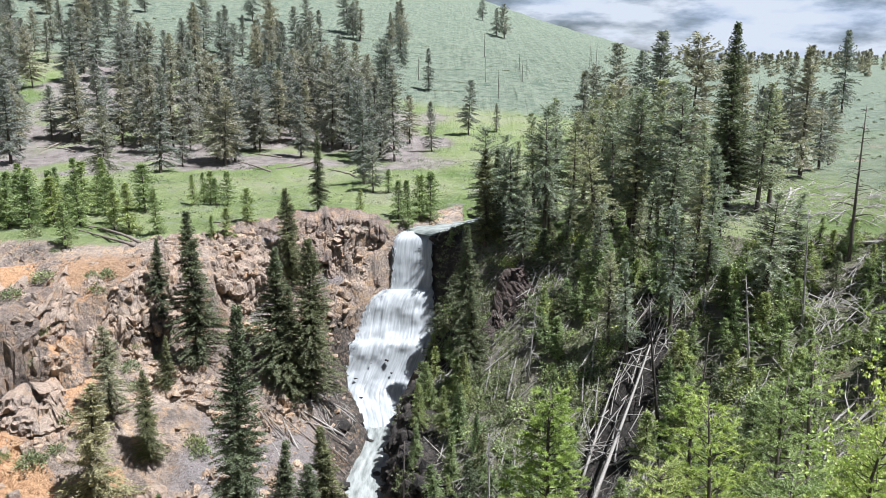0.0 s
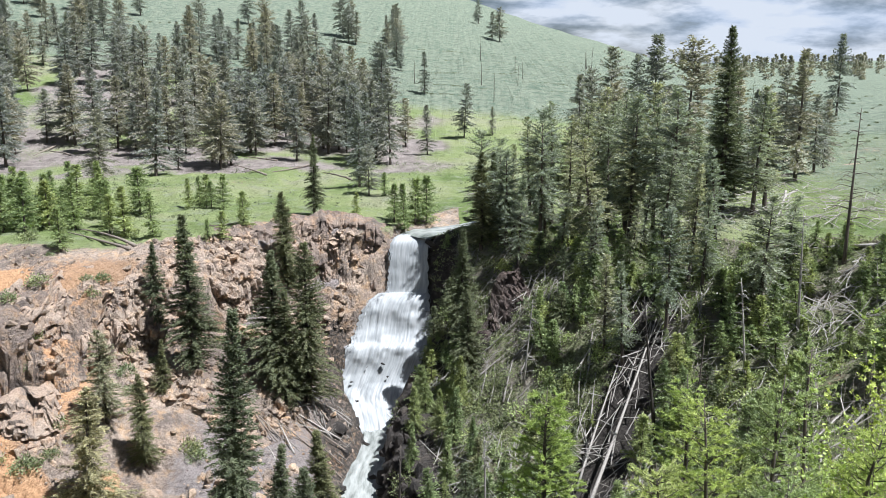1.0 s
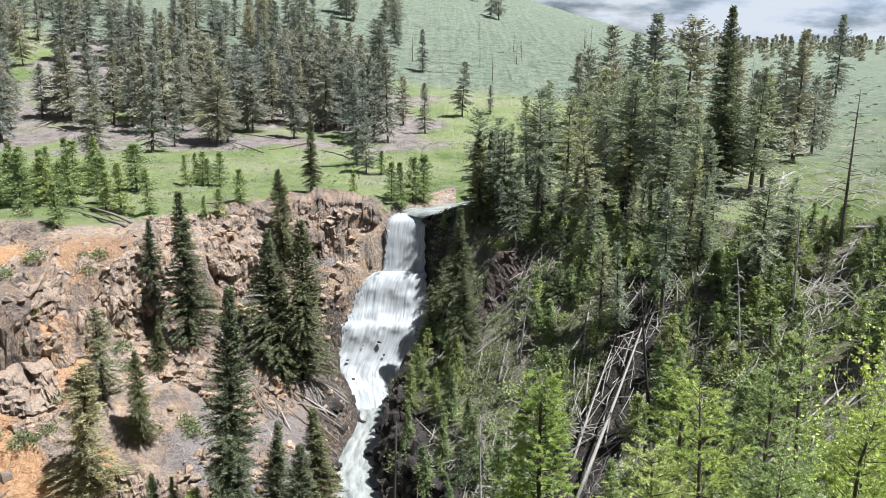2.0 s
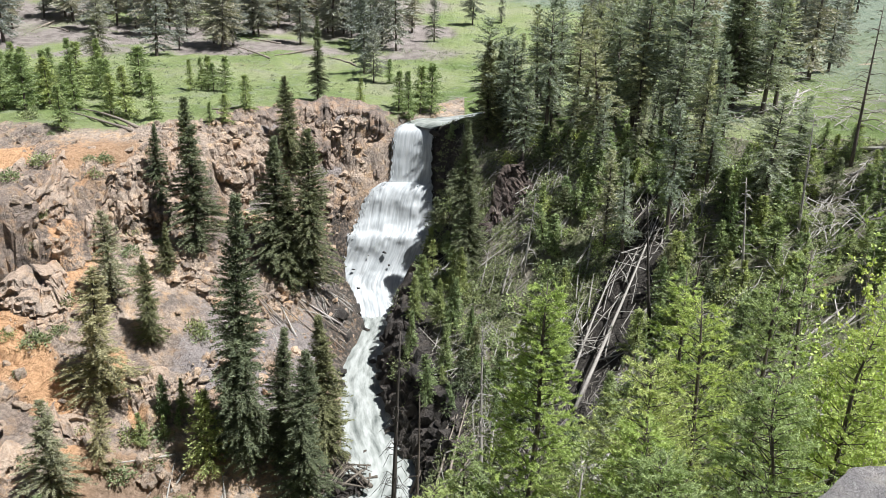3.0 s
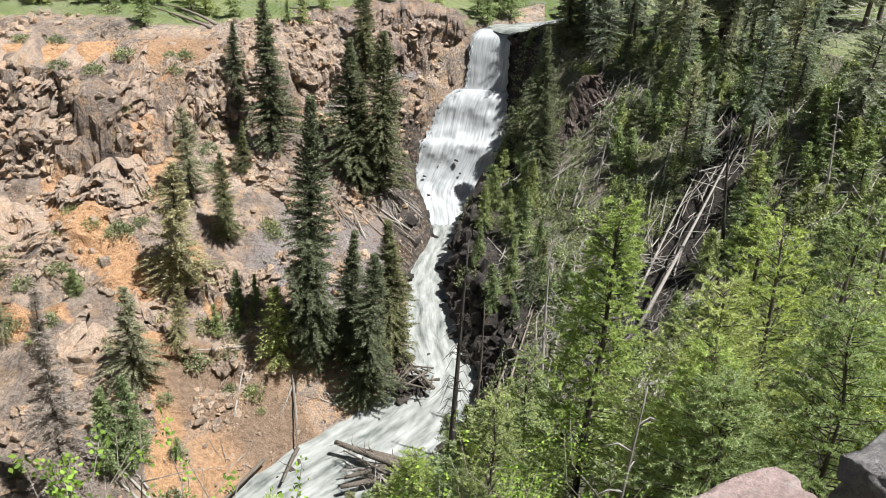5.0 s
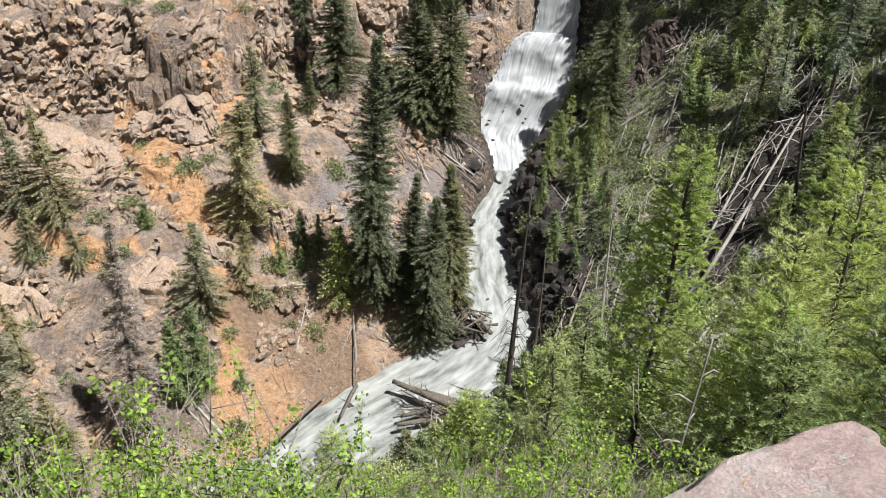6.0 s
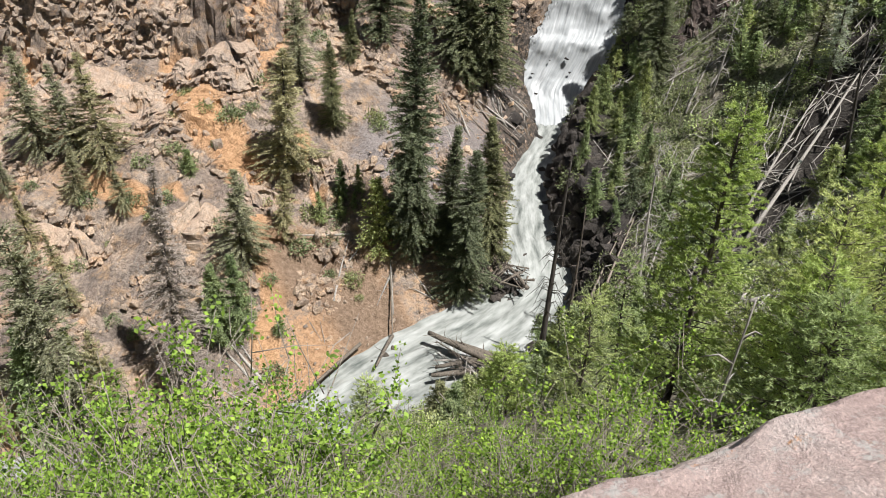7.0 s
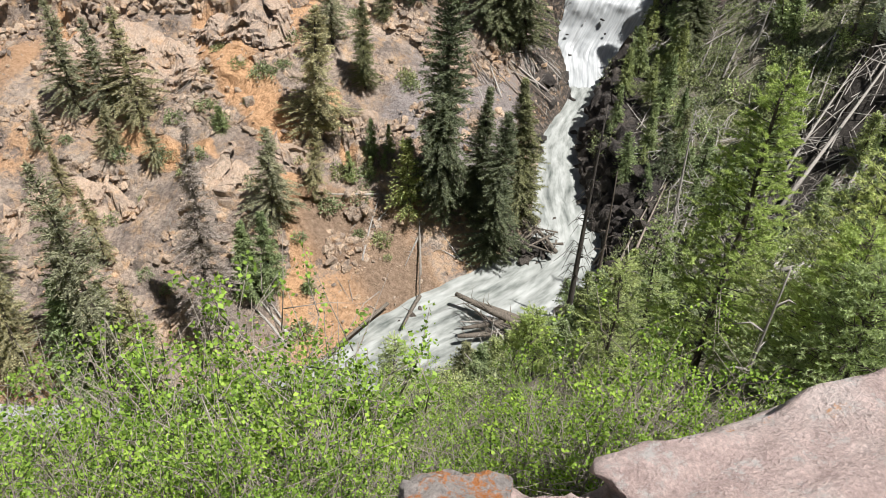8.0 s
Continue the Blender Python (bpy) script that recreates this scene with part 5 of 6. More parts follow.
while n < 90:
    x, y = rng.uniform(0, 38), rng.uniform(26, 92)
    a = math.atan2(y - 55 + 20 * rng.normal(), x + 6) + rng.normal() * 0.5
    L = rng.uniform(2.0, 6.5)
    x1, y1 = x - L * math.cos(a), y - L * math.sin(a)
    d_, s_, _ = nearest(np.array([x1]), np.array([y1]), RIVER)
    d2_, s2_, _ = nearest(np.array([x]), np.array([y]), RIM_NEAR)
    if s_[0] < 0 or d_[0] < 4 or s2_[0] > 0:
        continue
    n += 1
    fallen(x, y, x1, y1, r=rng.uniform(0.05, 0.12), lift=rng.uniform(0.1, 0.5), stubs=7)


def snag(seed, height, branches=26, material=None, droop=0.4, reach=0.16, thick=1.0):
    """A dead standing tree: a stem with bare curved branches."""
    r = np.random.default_rng(seed)
    lean = r.normal(size=2) * 0.02 * height
    pts = [(lean[0] * t * t, lean[1] * t * t, height * t - (0.4 if t == 0 else 0)) for t in np.linspace(0, 1, 7)]
    wood = [tube(pts, [thick * (0.013 * height * (1 - 0.93 * t) + 0.015) for t in np.linspace(0, 1, 7)], 6)]
    for _ in range(branches):
        t = r.uniform(0.25, 0.98)
        a = r.random() * 6.28
        L = reach * height * (1.15 - t) * r.uniform(0.4, 1.2) + 0.25
        root = np.array((lean[0] * t * t, lean[1] * t * t, height * t))
        o = np.array((math.cos(a), math.sin(a), 0))
        m1 = root + o * L * 0.5 + np.array((0, 0, 0.12 * L))
        m2 = root + o * L + np.array((0, 0, -droop * L * r.uniform(0.3, 1.2)))
        wood.append(tube([root, m1, m2], [0.042 * thick, 0.026 * thick, 0.01 * thick], 3))
        if L > 0.8:
            s = m1 + np.cross(o, (0, 0, 1)) * L * 0.35 * r.choice((-1, 1)) + o * L * 0.2
            wood.append(tube([m1, s], [0.014, 0.006], 3))
    return joined(wood)


def dead_tree(x, y, height, seed, material, label, tilt=(0, 0), branches=26, droop=0.4, reach=0.16, thick=1.0):
    v, f = snag(seed, height, branches, material, droop, reach, thick)
    ob = new("dead_tree", mesh_of("dead_tree", v, f, material, True))
    ob.matrix_basis = pose(x, y, ground_z(x, y), tilt[0], tilt[1], 0)
    return tagged(ob, label, "dead tree", "dead standing trees")


dead_tree(-2.6, 45.9, 17.6, 1, M_CHAR, "tall dark dead conifer with drooping bare branches beside the rapids", (0, 1), 80, 0.9, 0.09)
dead_tree(-1.3, 45.0, 3.4, 11, M_CHAR, "dark broken stump beside the rapids", (0, -3), 3)
dead_tree(35.5, 69.5, 13.4, 2, M_BARK, "dark bare snag standing on the rim", (0, 0), 46, 0.2, 0.2)
dead_tree(13.9, 33.2, 9.0, 3, M_GREY, "bleached broken snag leaning over the slope", (0, 8), 5)
dead_tree(15.3, 33.7, 9.0, 4, M_GREY, "bleached broken snag leaning over the slope", (0, 10), 4)
dead_tree(29.3, 63.6, 10.0, 5, M_GREY, "bare grey snag among young firs", (0, -2), 22)
dead_tree(3.7, 52, 13.0, 6, M_GREY, "bare grey snag with tangled branches", (0, -3), 40, 0.7, 0.1)
dead_tree(19.0, 56.9, 10.0, 7, M_BARK, "thin dark snag on the slope", (0, 3), 16)
dead_tree(-1.2, 50.0, 12.0, 8, M_BARK, "blackened bare trunk beside the rapids", (0, 3), 7)
dead_tree(8.2, 74.0, 8.5, 9, M_GREY, "bare grey snag with tangled branches", (0, 6), 30, 0.6)
dead_tree(24, 60, 9.5, 10, M_GREY, "bare grey snag among young firs", (0, -5), 20)
dead_tree(1.6, 7.3, 1.9, 12, M_GREY, "thin dead stem leaning among the shrubs", (0, 3), 4, 0.2, 0.1, 0.55)
dead_tree(2.0, 41.0, 7.0, 13, M_GREY, "thin bare leaning stem", (0, -14), 6)
dead_tree(17.5, 61.0, 12.5, 14, M_CHAR, "bent dark trunk leaning over the slope", (4, -9), 18, 0.2, 0.2)
for k in range(16):
    x, y = rng.uniform(-60, 60), rng.uniform(190, 330)
    dead_tree(x + 40, y, rng.uniform(5, 9), 30 + k, M_BARK, "thin burnt snag on the open hill", (0, 0), 6)


# broken branches and thin stems strewn over the near bank
bank_ = (g_side > 0) & (g_sn < 0) & (g_dr - g_hw > np.where((GY > 51) & (GY < 79), 4.5, 0.5)) & (GX < 44) & (GY > 28) & (GY < 97) & (np.abs(GX - 0.2 * GY) < 0.42 * GY)
sticks = []
for q in sampled(np.where(bank_, 0.1 + step(0.0, 0.35, rough(GX / 7, GY / 7, 83, 2)), 0) + np.where(bank_, 0.12 * step(3.4, 1.6, np.abs((GY - 55) - (GX - 10.4) * 1.75) / 2.0) * (GY < 78), 0) + np.where(plateau & (GX > 4) & (GX < 40) & (GY > 84) & (GY < 118), 0.35, 0), 3900, rng):
    a = rng.normal() * 0.7 + (0.9 if rng.random() < 0.75 else 2.4)
    L = rng.uniform(0.5, 2.6)
    d = np.array((math.cos(a), math.sin(a), rng.normal() * 0.35 + 0.45)) * L * 0.5
    r = rng.uniform(0.015, 0.045)
    sticks.append(tube([q - d + (0, 0, 0.15), q + rng.normal(size=3) * 0.06 * L + (0, 0, 0.3), q + d + (0, 0, 0.25)], [r, r * 0.8, r * 0.35], 3))
v, f = joined(sticks)
tagged(new("brushwood", mesh_of("brushwood", v, f, M_STICK)), "grey broken branches strewn over the bank", "deadwood", kind="stuff")
sticks = []
for q in sampled(np.where(bank_, 0.08 + step(0.05, 0.35, rough(GX / 6, GY / 6, 87, 2)), 0) + np.where(plateau & (GX > 4) & (GX < 52) & (GY > 78) & (GY < 122), 0.3, 0), 1350, rng):
    a = rng.normal() * 0.6 + (0.9 if rng.random() < 0.7 else 2.3)
    L = rng.uniform(1.4, 4.2)
    d = np.array((math.cos(a), math.sin(a), rng.normal() * 0.4 + 0.4)) * L * 0.5
    r = rng.uniform(0.03, 0.065)
    if rng.random() < 0.7 or q[1] > 84:
        d[2] = 0.5 * (ground_z(q[0] + d[0], q[1] + d[1]) - ground_z(q[0] - d[0], q[1] - d[1]))
    sticks.append(tube([q - d + (0, 0, 0.3), q + rng.normal(size=3) * 0.05 * L + (0, 0, 0.5), q + d + (0, 0, 0.45)], [r, r * 0.8, r * 0.35], 4))
v, f = joined(sticks)
tagged(new("dead_branches", mesh_of("dead_branches", v, f, M_GREY)), "silver dead branches and poles strewn over the bank", "deadwood", kind="stuff")
sticks = []
fb = far_slope & (g_dr < 30) & (GX > -45) & (steep < 1.4)
for q in sampled(np.where(fb, 0.06 + step(-22, -16, GX) * step(62, 70, GY), 0), 420, rng):
    a = rng.random() * 6.28
    L = rng.uniform(0.4, 2.2)
    d = np.array((math.cos(a), math.sin(a), -0.5 * math.sin(a) * 0.0)) * L * 0.5
    e, g = q - d, q + d
    e[2], g[2] = ground_z(e[0], e[1]) + 0.12, ground_z(g[0], g[1]) + 0.12
    sticks.append(tube([e, (e + g) / 2 + (0, 0, 0.06), g], [0.04, 0.03, 0.015], 3))
v, f = joined(sticks)
tagged(new("stranded_branches", mesh_of("stranded_branches", v, f, M_GREY)), "bleached branches stranded on the scree", "deadwood", kind="stuff")


# ---------------------------------------------------------------- young growth
rng = np.random.default_rng(41)
YOUNG = "young conifers along the rim"
models = [(tree_thing("young_pine", conifer(60 + i, 5, 1.25 + 0.12 * i, 0.03, 150, "fir", 0.28, 0.05, 0.17, 0.12, 0.32, 4, 9), M_YOUNG,
                      "light green young pine beside the gorge rim", "tree", YOUNG), 5) for i in range(3)]
plant(models, [(-35.8, 92.3, 5.7), (-37.9, 93.3, 4.8), (-31.9, 90.4, 4.9), (-33.6, 109.9, 4.0), (-31.2, 109.5, 4.7), (-28.8, 108.9, 4.7), (-32.4, 110.6, 4.2), (-30.2, 108.4, 3.8), (-22.5, 93.8, 4.6),
               (-24.2, 90.8, 3.6), (-25.7, 89.9, 2.6), (-53.4, 99.7, 6.6), (-49.8, 98.1, 6.5), (-45.9, 95.6, 6.0), (-43.4, 96.8, 6.1), (-54.1, 103.9, 6.5), (-49.6, 107.8, 3.0), (-10.2, 100.9, 3.2),
               (-7.9, 120.3, 3.4), (-4.1, 99.6, 5.6), (-2.8, 102.0, 6.0), (-1.4, 103.0, 6.2), (-5.5, 102, 5), (-40.0, 85.3, 4.9), (-56, 98, 6), (-51.5, 96, 5.5), (-47.5, 99, 6.2)], rng)
rows = []
while len(rows) < 34:
    x, y = rng.uniform(-72, -38), rng.uniform(92, 118)
    if nearest(np.array([x]), np.array([y]), RIM_FAR)[1][0] > 0 or rng.random() < 0.5 * (y > 106):
        continue
    rows.append((x, y, rng.uniform(3.5, 7.0)))
plant(models, rows, rng, (1.0, 1.4), 2)
# on the far bank, between the crags
plant(models, [(-18.1, 57.3, 7.5), (-35.9, 57.7, 2.6), (-24.3, 59.0, 2.9), (-22.6, 59.4, 2.4), (-36.3, 58.2, 2.3), (-24.0, 48.0, 2.0), (-21.4, 59.9, 2.0)], rng)
# thickets on the near bank
rows = []
while len(rows) < 190:
    x, y = rng.uniform(0, 44), rng.uniform(30, 95)
    d_, s_, _ = nearest(np.array([x]), np.array([y]), RIVER)
    d2_, s2_, _ = nearest(np.array([x]), np.array([y]), RIM_NEAR)
    if s_[0] < 0 or d_[0] < 4 or s2_[0] > 0 or x > 0.62 * y or rough(np.array([x / 9]), np.array([y / 9]), 51, 2)[0] < -0.15:
        continue
    if 6 < x < 20 and abs((y - 55) - (x - 10) * 1.75) < 5.5 or lane(x, y) or chasm(x, y):
        continue
    rows.append((x, y, 1.0 + 3.2 * rng.random() ** 1.6))
plant(models, rows, rng, (1.0, 1.45), 4)
retire(models)
# dark young spruces crowded along the rapids and over the near bank
models = [(tree_thing("young_spruce", conifer(65 + i, 4, 1.1 + 0.15 * i, 0.03, 120, "fir", 0.24, 0.045, 0.16, 0.2, 0.3, 4, 9), (M_SPRUCE, M_FIR, M_SPRUCE)[i],
                      "dense dark green young spruce on the bank", "tree", "young spruces on the bank"), 4) for i in range(3)]
rows = []
while len(rows) < 298:
    x, y = rng.uniform(-8, 36), rng.uniform(24, 90)
    d_, s_, (_, hw_) = nearest(np.array([x]), np.array([y]), RIVER)
    d2_, s2_, _ = nearest(np.array([x]), np.array([y]), RIM_NEAR)
    if s_[0] < 0 or d_[0] < hw_[0] + 1.2 or s2_[0] > 0 or x > 0.5 * y:
        continue
    if 4 < x < 20 and abs((y - 55) - (x - 10) * 1.75) < 4.4 or (lane(x, y) and y > 70) or chasm(x, y, 1.8):
        continue
    if rng.random() < 0.3 * (d_[0] > 16) or rough(np.array([x / 7]), np.array([y / 7]), 57, 2)[0] < -0.12:
        continue
    rows.append((x, y, 0.9 + 3.3 * rng.random() ** 1.3))
plant(models, rows, rng, (0.9, 1.35), 4)
retire(models)

models = [(tree_thing("spruce_sapling", conifer(70 + i, 7, 1.35 + 0.15 * i, 0.03, 280, "fir", 0.25, 0.042, 0.10, 0.25, 0.25, 5), M_SPRUCE,
                      "dark green young spruce on the scree", "tree", "young spruces"), 7) for i in range(2)]
plant(models, [(-2.4, 70, 4.5), (-2.2, 75, 5.0), (-0.6, 63.5, 4.0), (-28.6, 46.8, 7.7), (-26.9, 47.4, 8.0), (-29.6, 48.0, 5.6), (-22.9, 60.7, 4.2), (-21.2, 60.7, 3.3), (-38.0, 36.1, 11.1), (-1.2, 78, 5), (0.8, 66, 5), (1.5, 71, 5.5),
               (2.2, 76, 5), (0.2, 73, 4.5), (3.2, 68, 4), (-36.2, 38.6, 9)], rng)
retire(models)
grey = tree_thing("dying_spruce", conifer(90, 20, 2.5, 0.06, 520, "fir", 0.32, 0.034, 0.13, 0.5, 0.35), M_DEAD, "dead grey spruce still holding its twigs", "dead tree")
grey.matrix_basis = planted(grey, -29.6, 42.4)


def bush(seed, radius, tall, leaves, size):
    """A rounded clump of leaves on a few stems."""
    r = np.random.default_rng(seed)
    d = r.normal(size=(leaves, 3))
    d[:, 2] = np.abs(d[:, 2])
    d /= np.linalg.norm(d, axis=1, keepdims=True)
    k = (0.45 + 0.55 * r.random(leaves)) * (1 + 0.3 * np.sin(d[:, 0] * 5 + seed) * np.cos(d[:, 1] * 4))
    p = d * k[:, None] * np.array((radius, radius, tall))
    v, f = sprays(p, d + r.normal(size=d.shape) * 0.6, size * (0.7 + 0.6 * r.random(leaves)), size * 0.3, r)
    stems = joined([tube([(0, 0, -0.1), tuple(q * 0.85)], [0.03, 0.01], 3) for q in p[:8]])
    return stems, (v, f)


models = [(tree_thing("shrub", bush(5 + i, 0.9, 0.8, 460, 0.17), M_SHRUB, "low green shrub on the gorge slope", "shrub", "shrubs of the gorge", M_TWIG), 1.0) for i in range(3)]
plant(models, [(-25.3, 55.8, 1.4), (-33.9, 64.2, 0.8), (-35.0, 61.3, 0.7), (-36.7, 59.0, 1.2), (-26.2, 51.7, 0.8), (-23.1, 60.2, 1.2), (-21.4, 60.5, 1.1), (-25.4, 59.1, 1.4), (-23.3, 45.2, 1.3), (-24.0, 48.3, 0.8),
               (-40.9, 75.4, 1.2), (-39.3, 78.7, 1.3), (-34.6, 63.9, 1.4), (-20.3, 84.1, 1.6), (-15.5, 79.6, 1.2), (-45.4, 55.4, 1.4), (-41.1, 55.7, 1.2), (-41.3, 58.7, 1.2), (-22.4, 68.6, 1.3), (-21.7, 68.2, 1.2),
               (-33.0, 65.0, 1.0), (-30, 75, 1.1), (-45, 88.5, 1.3), (-41, 88.5, 1.1)], rng)
rows = []
while len(rows) < 46:
    x, y = rng.uniform(-52, -16), rng.uniform(44, 88)
    d_, s_, (_, hw_) = nearest(np.array([x]), np.array([y]), RIVER)
    if s_[0] < 0 and d_[0] > hw_[0] + 3.5 and nearest(np.array([x]), np.array([y]), RIM_FAR)[1][0] > 0:
        rows.append((x, y, rng.uniform(0.4, 1.1)))
plant(models, rows, rng, (0.9, 1.4), 5)
retire(models)


models = [(tree_thing("bank_shrub", bush(15 + i, 0.8, 0.95, 330, 0.14), (M_SHRUB, M_SPRUCE, M_FEATHER)[i], "rounded green shrub among fallen branches", "shrub", "shrubs of the near bank", M_TWIG), 1.0) for i in range(3)]
rows = []
while len(rows) < 290:
    x, y = rng.uniform(0, 36), rng.uniform(36, 92)
    d_, s_, (_, hw_) = nearest(np.array([x]), np.array([y]), RIVER)
    if s_[0] < 0 or d_[0] < hw_[0] + 2 or nearest(np.array([x]), np.array([y]), RIM_NEAR)[1][0] > 0 or x > 0.46 * y or abs((y - 55) - (x - 10) * 1.75) < 4.4 or (lane(x, y) and y > 72) or chasm(x, y):
        continue
    rows.append((x, y, 0.5 + 1.2 * rng.random() ** 1.5))
plant(models, rows, rng, (0.9, 1.5), 6)
retire(models)


models = [(tree_thing("brush", bush(25 + i, 0.8, 1.0, 420, 0.11), (M_SHRUB, M_YOUNG)[i % 2], "low leafy brush on the steep bank", "shrub", "brush on the steep bank", M_TWIG), 1.0) for i in range(4)]
rows = []
while len(rows) < 120:
    a, d = radians(rng.uniform(-62, 8)), rng.uniform(13, 42)
    x, y = d * math.sin(a), d * math.cos(a)
    d_, s_, (_, hw_) = nearest(np.array([x]), np.array([y]), RIVER)
    if s_[0] < 0 or d_[0] < hw_[0] + 1.5:
        continue
    rows.append((x, y, rng.uniform(0.6, 1.5)))
plant(models, rows, rng, (0.9, 1.3), 5)
retire(models)


def thicket(name, places, size, leaves, blade, material, label, rng_):
    """Low growth that nobody could count, as one object."""
    B, D, S = [], [], []
    for p, s in zip(places, size):
        d = rng_.normal(size=(leaves, 3))
        d[:, 2] = np.abs(d[:, 2])
        d /= np.linalg.norm(d, axis=1, keepdims=True)
        B.append(p + d * (s * (0.4 + 0.6 * rng_.random((leaves, 1)))) * np.array((1, 1, 0.7)))
        D.append(d + rng_.normal(size=d.shape) * 0.5)
        S.append(np.full(leaves, blade * s ** 0.5) * (0.7 + 0.6 * rng_.random(leaves)))
    B, D, S = np.concatenate(B), np.concatenate(D), np.concatenate(S)
    v, f = sprays(B, D, S, S * 0.28, rng_, True)
    return tagged(new(name, mesh_of(name, v, f, material)), label, "undergrowth", kind="stuff")


bank = (np.abs((GY - 55) - (GX - 10) * 1.75) > 4.2 * (GY > 46) * (GY < 76)) & (g_side > 0) & (g_sn < 0) & (g_dr - g_hw > 1.0) & (GX > -40) & (GX < 46) & (GY > 7) & (np.hypot(GX, GY) > 17) & (GY < 96) & (np.abs(GX + 0.3 * GY) < 0.98 * GY)
p = sampled(np.where(bank, 0.04 + step(0.0, 0.35, rough(GX / 4, GY / 4, 61, 3)), 0) * (0.2 + step(26, 34, GY)), 6500, rng)
thicket("undergrowth", p, 0.2 + 0.75 * rng.random(len(p)) ** 1.6, 26, 0.27, M_SHRUB, "dense low green undergrowth on the slope", rng)
p = sampled(np.where(bank, step(0.05, 0.4, rough(GX / 5, GY / 5, 67, 3)), 0), 1700, rng)
thicket("bright_undergrowth", p, rng.uniform(0.3, 0.8, len(p)), 30, 0.22, M_YOUNG, "fresh light green undergrowth on the slope", rng)
field = plateau & (GY > 80) & (GY < 330) & (np.abs(GX) < 0.62 * GY)
p = sampled(np.where(field, 0.2 + step(0.0, 0.5, rough(GX / 12, GY / 12, 71, 2)), 0), 5200, rng)
thicket("sagebrush", p, rng.uniform(0.25, 0.6, len(p)), 9, 0.42, leafy("sage_leaves", (0.13, 0.15, 0.085), (0.25, 0.27, 0.17), 0.1), "grey-green sagebrush dotted over the grassland", rng)


# ---------------------------------------------------------------- in front of the lookout
rng = np.random.default_rng(77)


def whorled(seed, height, radius, material, label, limbs=120, blades=20, blade=0.045):
    """A young conifer seen close: limbs with side shoots, each shoot a brush of needles."""
    r = np.random.default_rng(seed)
    stem = [(0, 0, -0.4)] + [(r.normal() * 0.03, r.normal() * 0.03, height * t) for t in (0.3, 0.6, 0.85, 1.0)]
    wood = [tube(stem, [0.011 * height, 0.009 * height, 0.006 * height, 0.004 * height, 0.004], 6)]
    B, D = [], []
    for i in range(limbs):
        t = 0.05 + 0.95 * (i + r.random()) / limbs
        a = i * 2.4 + r.normal() * 0.4
        L = radius * (1.03 - t) ** 0.9 * r.uniform(0.5, 1.2) + 0.08
        root, o = np.array((0, 0, height * t * 0.97)), np.array((math.cos(a), math.sin(a), 0))
        up = 0.15 + 0.75 * t
        tip = root + o * L + np.array((0, 0, up * L * 0.7))
        wood.append(tube([root, root + (tip - root) * 0.55 - np.array((0, 0, 0.05 * L)), tip], [0.006 + 0.006 * L, 0.005 + 0.003 * L, 0.003], 3))
        across = np.array((-o[1], o[0], 0))
        for k in range(max(3, int(3 + 6 * L))):
            u = 1.0 if k == 0 else r.uniform(0.3, 0.95)
            q = root + (tip - root) * u - np.array((0, 0, 0.05 * L * (1 - u)))
            w = o * 0.8 + across * (0 if k == 0 else r.choice((-1, 1)) * r.uniform(0.5, 1.1)) + np.array((0, 0, r.uniform(-0.1, 0.55)))
            w /= np.linalg.norm(w)
            e = (0.12 + 0.16 * L) * r.uniform(0.7, 1.3)
            s_ = r.random((blades, 1))
            B.append(q + w * s_ * e)
            D.append(w * 0.75 + r.normal(size=(blades, 3)) * 0.55)
    B, D = np.concatenate(B), np.concatenate(D)
    v, f = sprays(B, D, blade * (0.6 + 0.7 * r.random(len(B))), blade * 0.14, r, True)
    return tree_thing("young_fir", (joined(wood), (v, f)), material, label, "tree", "young firs below the lookout")


def set_tree(ob, x, y, tilt=(0, 0)):
    ob.matrix_basis = planted(ob, x, y, 1.0, rng.random() * 360, tilt)
    return ob


def crowding(seed, x, y, top, radius, material, label, clumps, blades):
    """A young fir whose tip reaches the height top."""
    set_tree(whorled(seed, top - ground_z(x, y), radius, material, label, clumps, blades), x, y, rng.normal(size=2) * 2)


crowding(1, 1.6, 10.9, 45.9, 1.15, M_SPRING, "bright yellow-green young fir below the lookout", 220, 105)
for k, (x, y, top, w) in enumerate([(3.8, 9.8, 46.2, 1.5), (2.9, 9.0, 45.6, 1.3), (4.6, 10.3, 46.3, 1.4), (2.5, 8.2, 45.2, 0.9), (3.9, 7.7, 46.0, 1.0), (2.6, 7.4, 45.2, 0.9), (4.2, 11.9, 45.6, 1.2),
                                    (6.1, 12.1, 46.0, 1.3), (0.8, 14.0, 41.3, 0.9), (-1.3, 12.9, 39.2, 0.8), (-5.3, 15.1, 35.4, 0.9), (0.1, 13.0, 40.9, 0.9), (5.0, 8.8, 46.4, 1.1)]):
    crowding(10 + k, x, y, top, w, M_FEATHER if k % 3 else M_SPRING, "feathery light green young fir crowding the slope", 125, 62)


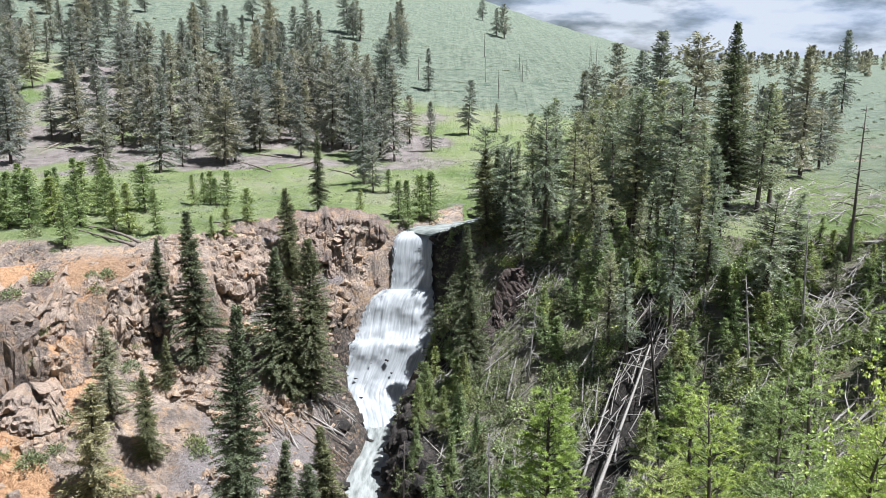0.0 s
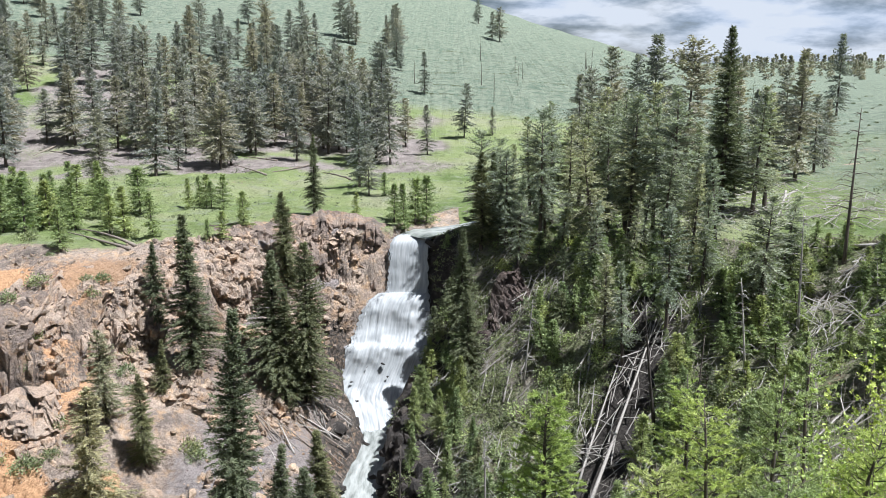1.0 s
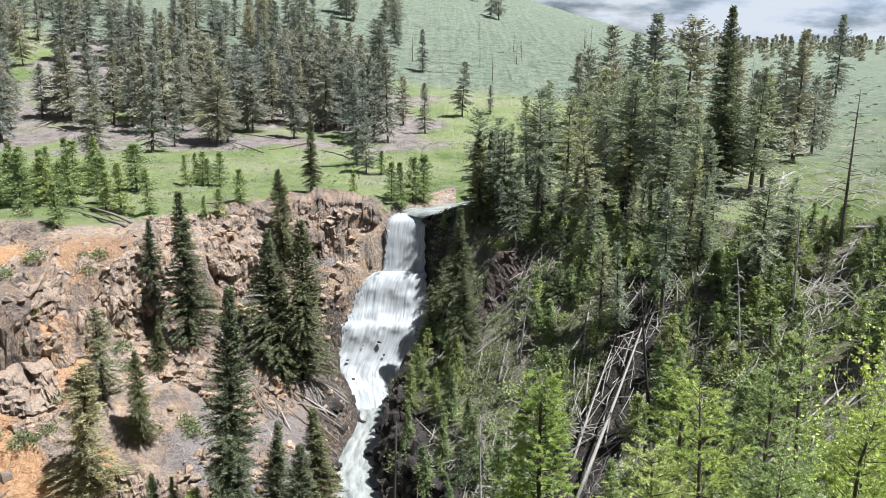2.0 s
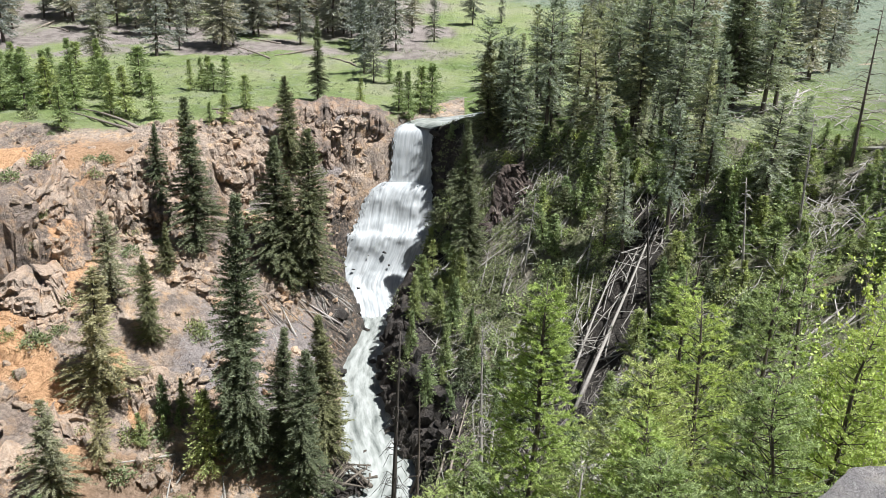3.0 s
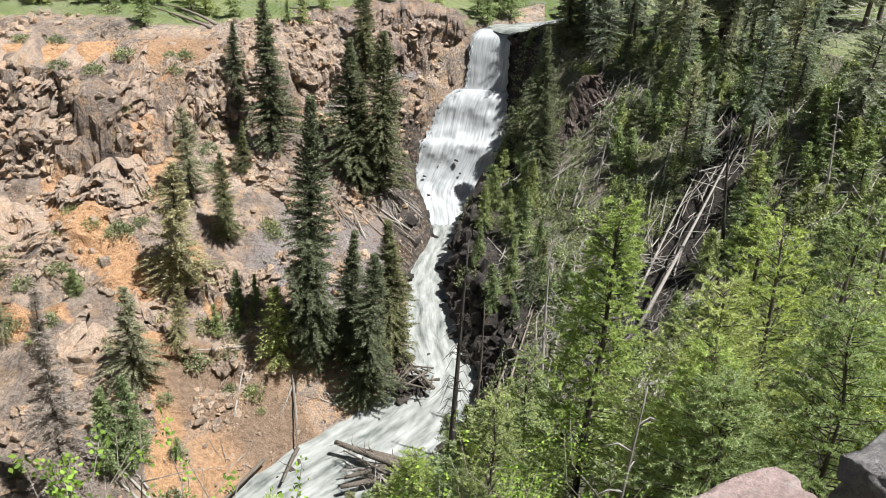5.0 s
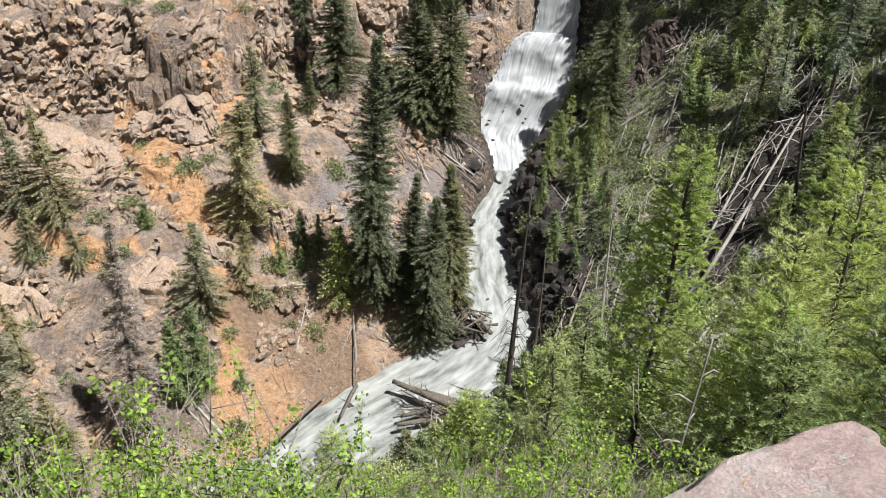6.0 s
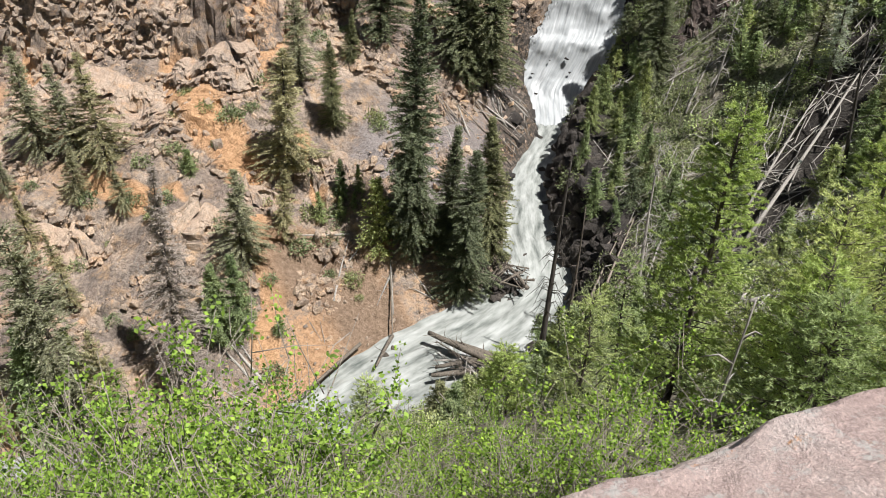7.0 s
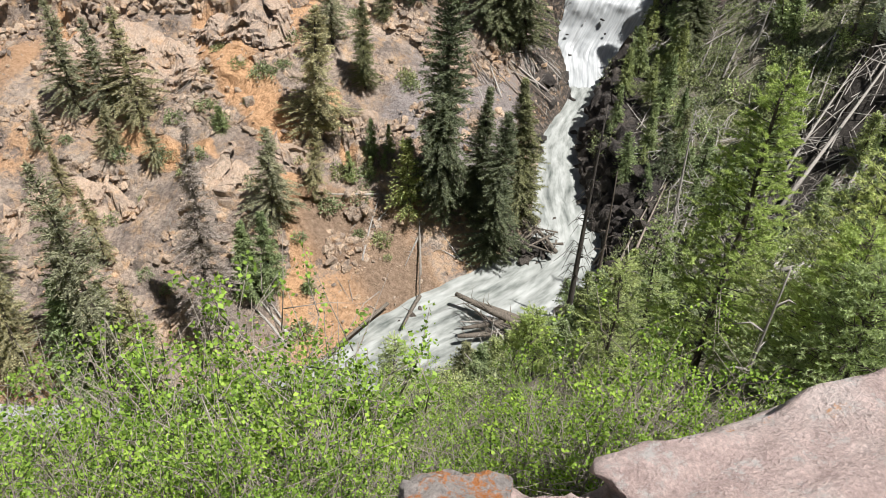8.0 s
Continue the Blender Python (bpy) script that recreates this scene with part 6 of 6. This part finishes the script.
def leafy_shrub(seed, tall, spread_, stems, leaves, leaf, bare=0.25):
    """Many thin stems from the ground, with small leaves along the upper parts."""
    r = np.random.default_rng(seed)
    wood, B, D = [], [], []
    for s in range(stems):
        a, out_ = r.random() * 6.28, spread_ * r.random() ** 0.7
        h = tall * r.uniform(0.45, 0.95)
        base = np.array((r.normal() * 0.12, r.normal() * 0.12, -0.05))
        tip = np.array((math.cos(a) * out_, math.sin(a) * out_, h))
        m1 = base * 0.65 + tip * 0.35 + r.normal(size=3) * 0.07
        m2 = base * 0.3 + tip * 0.7 + r.normal(size=3) * 0.07
        wood.append(tube([base, m1, m2, tip], [0.006, 0.0045, 0.003, 0.0012], 3))
        leafless = s > 0 and r.random() < bare
        for _ in range(int((7 if leafless else 7) * max(1.0, tall * 0.6))):
            t = r.uniform(0.25, 0.98)
            q = base + (tip - base) * t
            e = q + r.normal(size=3) * 0.13 + np.array((0, 0, 0.14))
            if leafless:
                e = q + (e - q) * 1.3
            wood.append(tube([q, (q + e) / 2 + r.normal(size=3) * 0.03, e], [0.0032, 0.0024, 0.0012], 3))
            n = 0 if leafless else leaves
            if n:
                k = q + (e - q) * (0.45 + 0.6 * r.random((n, 1))) + r.normal(size=(n, 3)) * 0.016
                B.append(k)
                D.append(r.normal(size=(n, 3)) + np.array((0, 0, 0.5)))
    B, D = np.concatenate(B), np.concatenate(D)
    v, f = sprays(B, D, leaf * (0.6 + 0.8 * r.random(len(B))), leaf * 0.42, r)
    return joined(wood), (v, f)


for k, (x, y, top) in enumerate([(5.7, 10.2, 46.6), (6.6, 11.4, 46.9), (5.2, 9.0, 46.3), (7.6, 12.4, 47.0), (6.9, 10.6, 46.9), (6.1, 9.6, 46.4)]):
    h = top - ground_z(x, y)
    ob = tree_thing("leafy_sapling", leafy_shrub(300 + k, h, 1.0, 22, 13, 0.05, 0.1), M_SAPLING, "airy sapling with pale spring leaves", "tree", "saplings below the lookout", M_TWIG)
    ob.matrix_basis = planted(ob, x, y)


LEAFY = "leafy shrubs below the lookout"
models = []
for i in range(5):
    models.append((tree_thing("leafy_shrub", leafy_shrub(200 + i, 1.2, 0.6, 17, 32, 0.021, (0.12, 0.3, 0.55, 0.15, 0.95)[i]), M_LEAF, "twiggy shrub in fresh green leaf below the lookout", "shrub", LEAFY, M_TWIG), 1.2))
rows = []
while len(rows) < 115:
    a, d = radians(rng.uniform(-64, 26)), 2.2 + 7.0 * rng.random() ** 1.3
    x, y = d * math.sin(a), d * math.cos(a)
    d2_, s2_, _ = nearest(np.array([x]), np.array([y]), RIM_NEAR)
    if s2_[0] > 0 or d2_[0] < 0.45 or (x > 0.2 and d < 2.9):
        continue
    h = min(rng.uniform(0.75, 1.3), 50 - 0.94 * d + 0.12 * rng.normal() - ground_z(x, y))
    if h > 0.35:
        rows.append((x, y, h))
while len(rows) < 165:
    a, d = radians(rng.uniform(-68, -26)), rng.uniform(2.9, 6.5)
    x, y = d * math.sin(a), d * math.cos(a)
    if nearest(np.array([x]), np.array([y]), RIM_NEAR)[0][0] > 0.5:
        rows.append((x, y, (48.35 - 0.62 * d + rng.normal() * 0.15) * 1.0 - ground_z(x, y)))
plant(models, rows, rng, (0.9, 1.3), 8)
retire(models)


# the blocks of stone along the edge
def block_mesh(seed, size, ledge=None, material=M_WALL):
    bm = bmesh.new()
    bmesh.ops.create_cube(bm, size=2.0)
    bmesh.ops.subdivide_edges(bm, edges=bm.edges[:], cuts=27, use_grid_fill=True)
    for v in bm.verts:
        c = v.co
        n = c.copy()
        m = max(abs(c.x), abs(c.y), abs(c.z))
        ball = c.normalized() * 1.25
        c = c.lerp(ball, 0.30)
        c += noise.noise_vector(n * 0.9 + Vector((seed, 0, 0))) * 0.22 + noise.noise_vector(n * 2.6 + Vector((seed, 5, 0))) * 0.10 + noise.noise_vector(n * 14 + Vector((seed, 2, 0))) * 0.018 + noise.noise_vector(n * 6 + Vector((seed, 9, 0))) * 0.04
        if ledge is not None and n.z > 0.2:
            c.z += 0.13 * min(max((n.x - ledge) / 0.12, 0.0), 1.0)
        v.co = Vector((c.x * size[0], c.y * size[1], c.z * size[2]))
    me = bpy.data.meshes.new("edge_rock")
    bm.to_mesh(me)
    bm.free()
    me.materials.append(material)
    me.shade_smooth()
    return me


for k, (x, y, z, sx, sy, sz, turn_, stone_, label) in enumerate([(0.67, 1.65, 47.92, 0.61, 0.33, 0.30, 32, M_WALL, "pink rough stone block with orange lichen along the edge"),
                                                                 (-0.30, 1.31, 47.98, 0.14, 0.13, 0.20, 20, M_LICHEN, "small grey stone capped with orange lichen"),
                                                                 (-0.07, 1.33, 47.95, 0.13, 0.13, 0.20, 5, M_WALL, "flat pale stone wedged between the blocks"),
                                                                 (-0.62, 0.85, 47.85, 0.25, 0.22, 0.3, 35, M_WALL, "weathered stone at the edge of the lookout"),
                                                                 (1.86, 2.42, 47.95, 0.50, 0.32, 0.32, 34, M_GREYBLOCK, "dark grey weathered stone block along the edge")]):
    ob = new("edge_rock", block_mesh(k * 3.7, (sx, sy, sz), 0.12 if k == 0 else None, stone_))
    ob.matrix_basis = pose(x, y, z, 0, 0, turn_)
    tagged(ob, label, "rock", "stones along the edge")
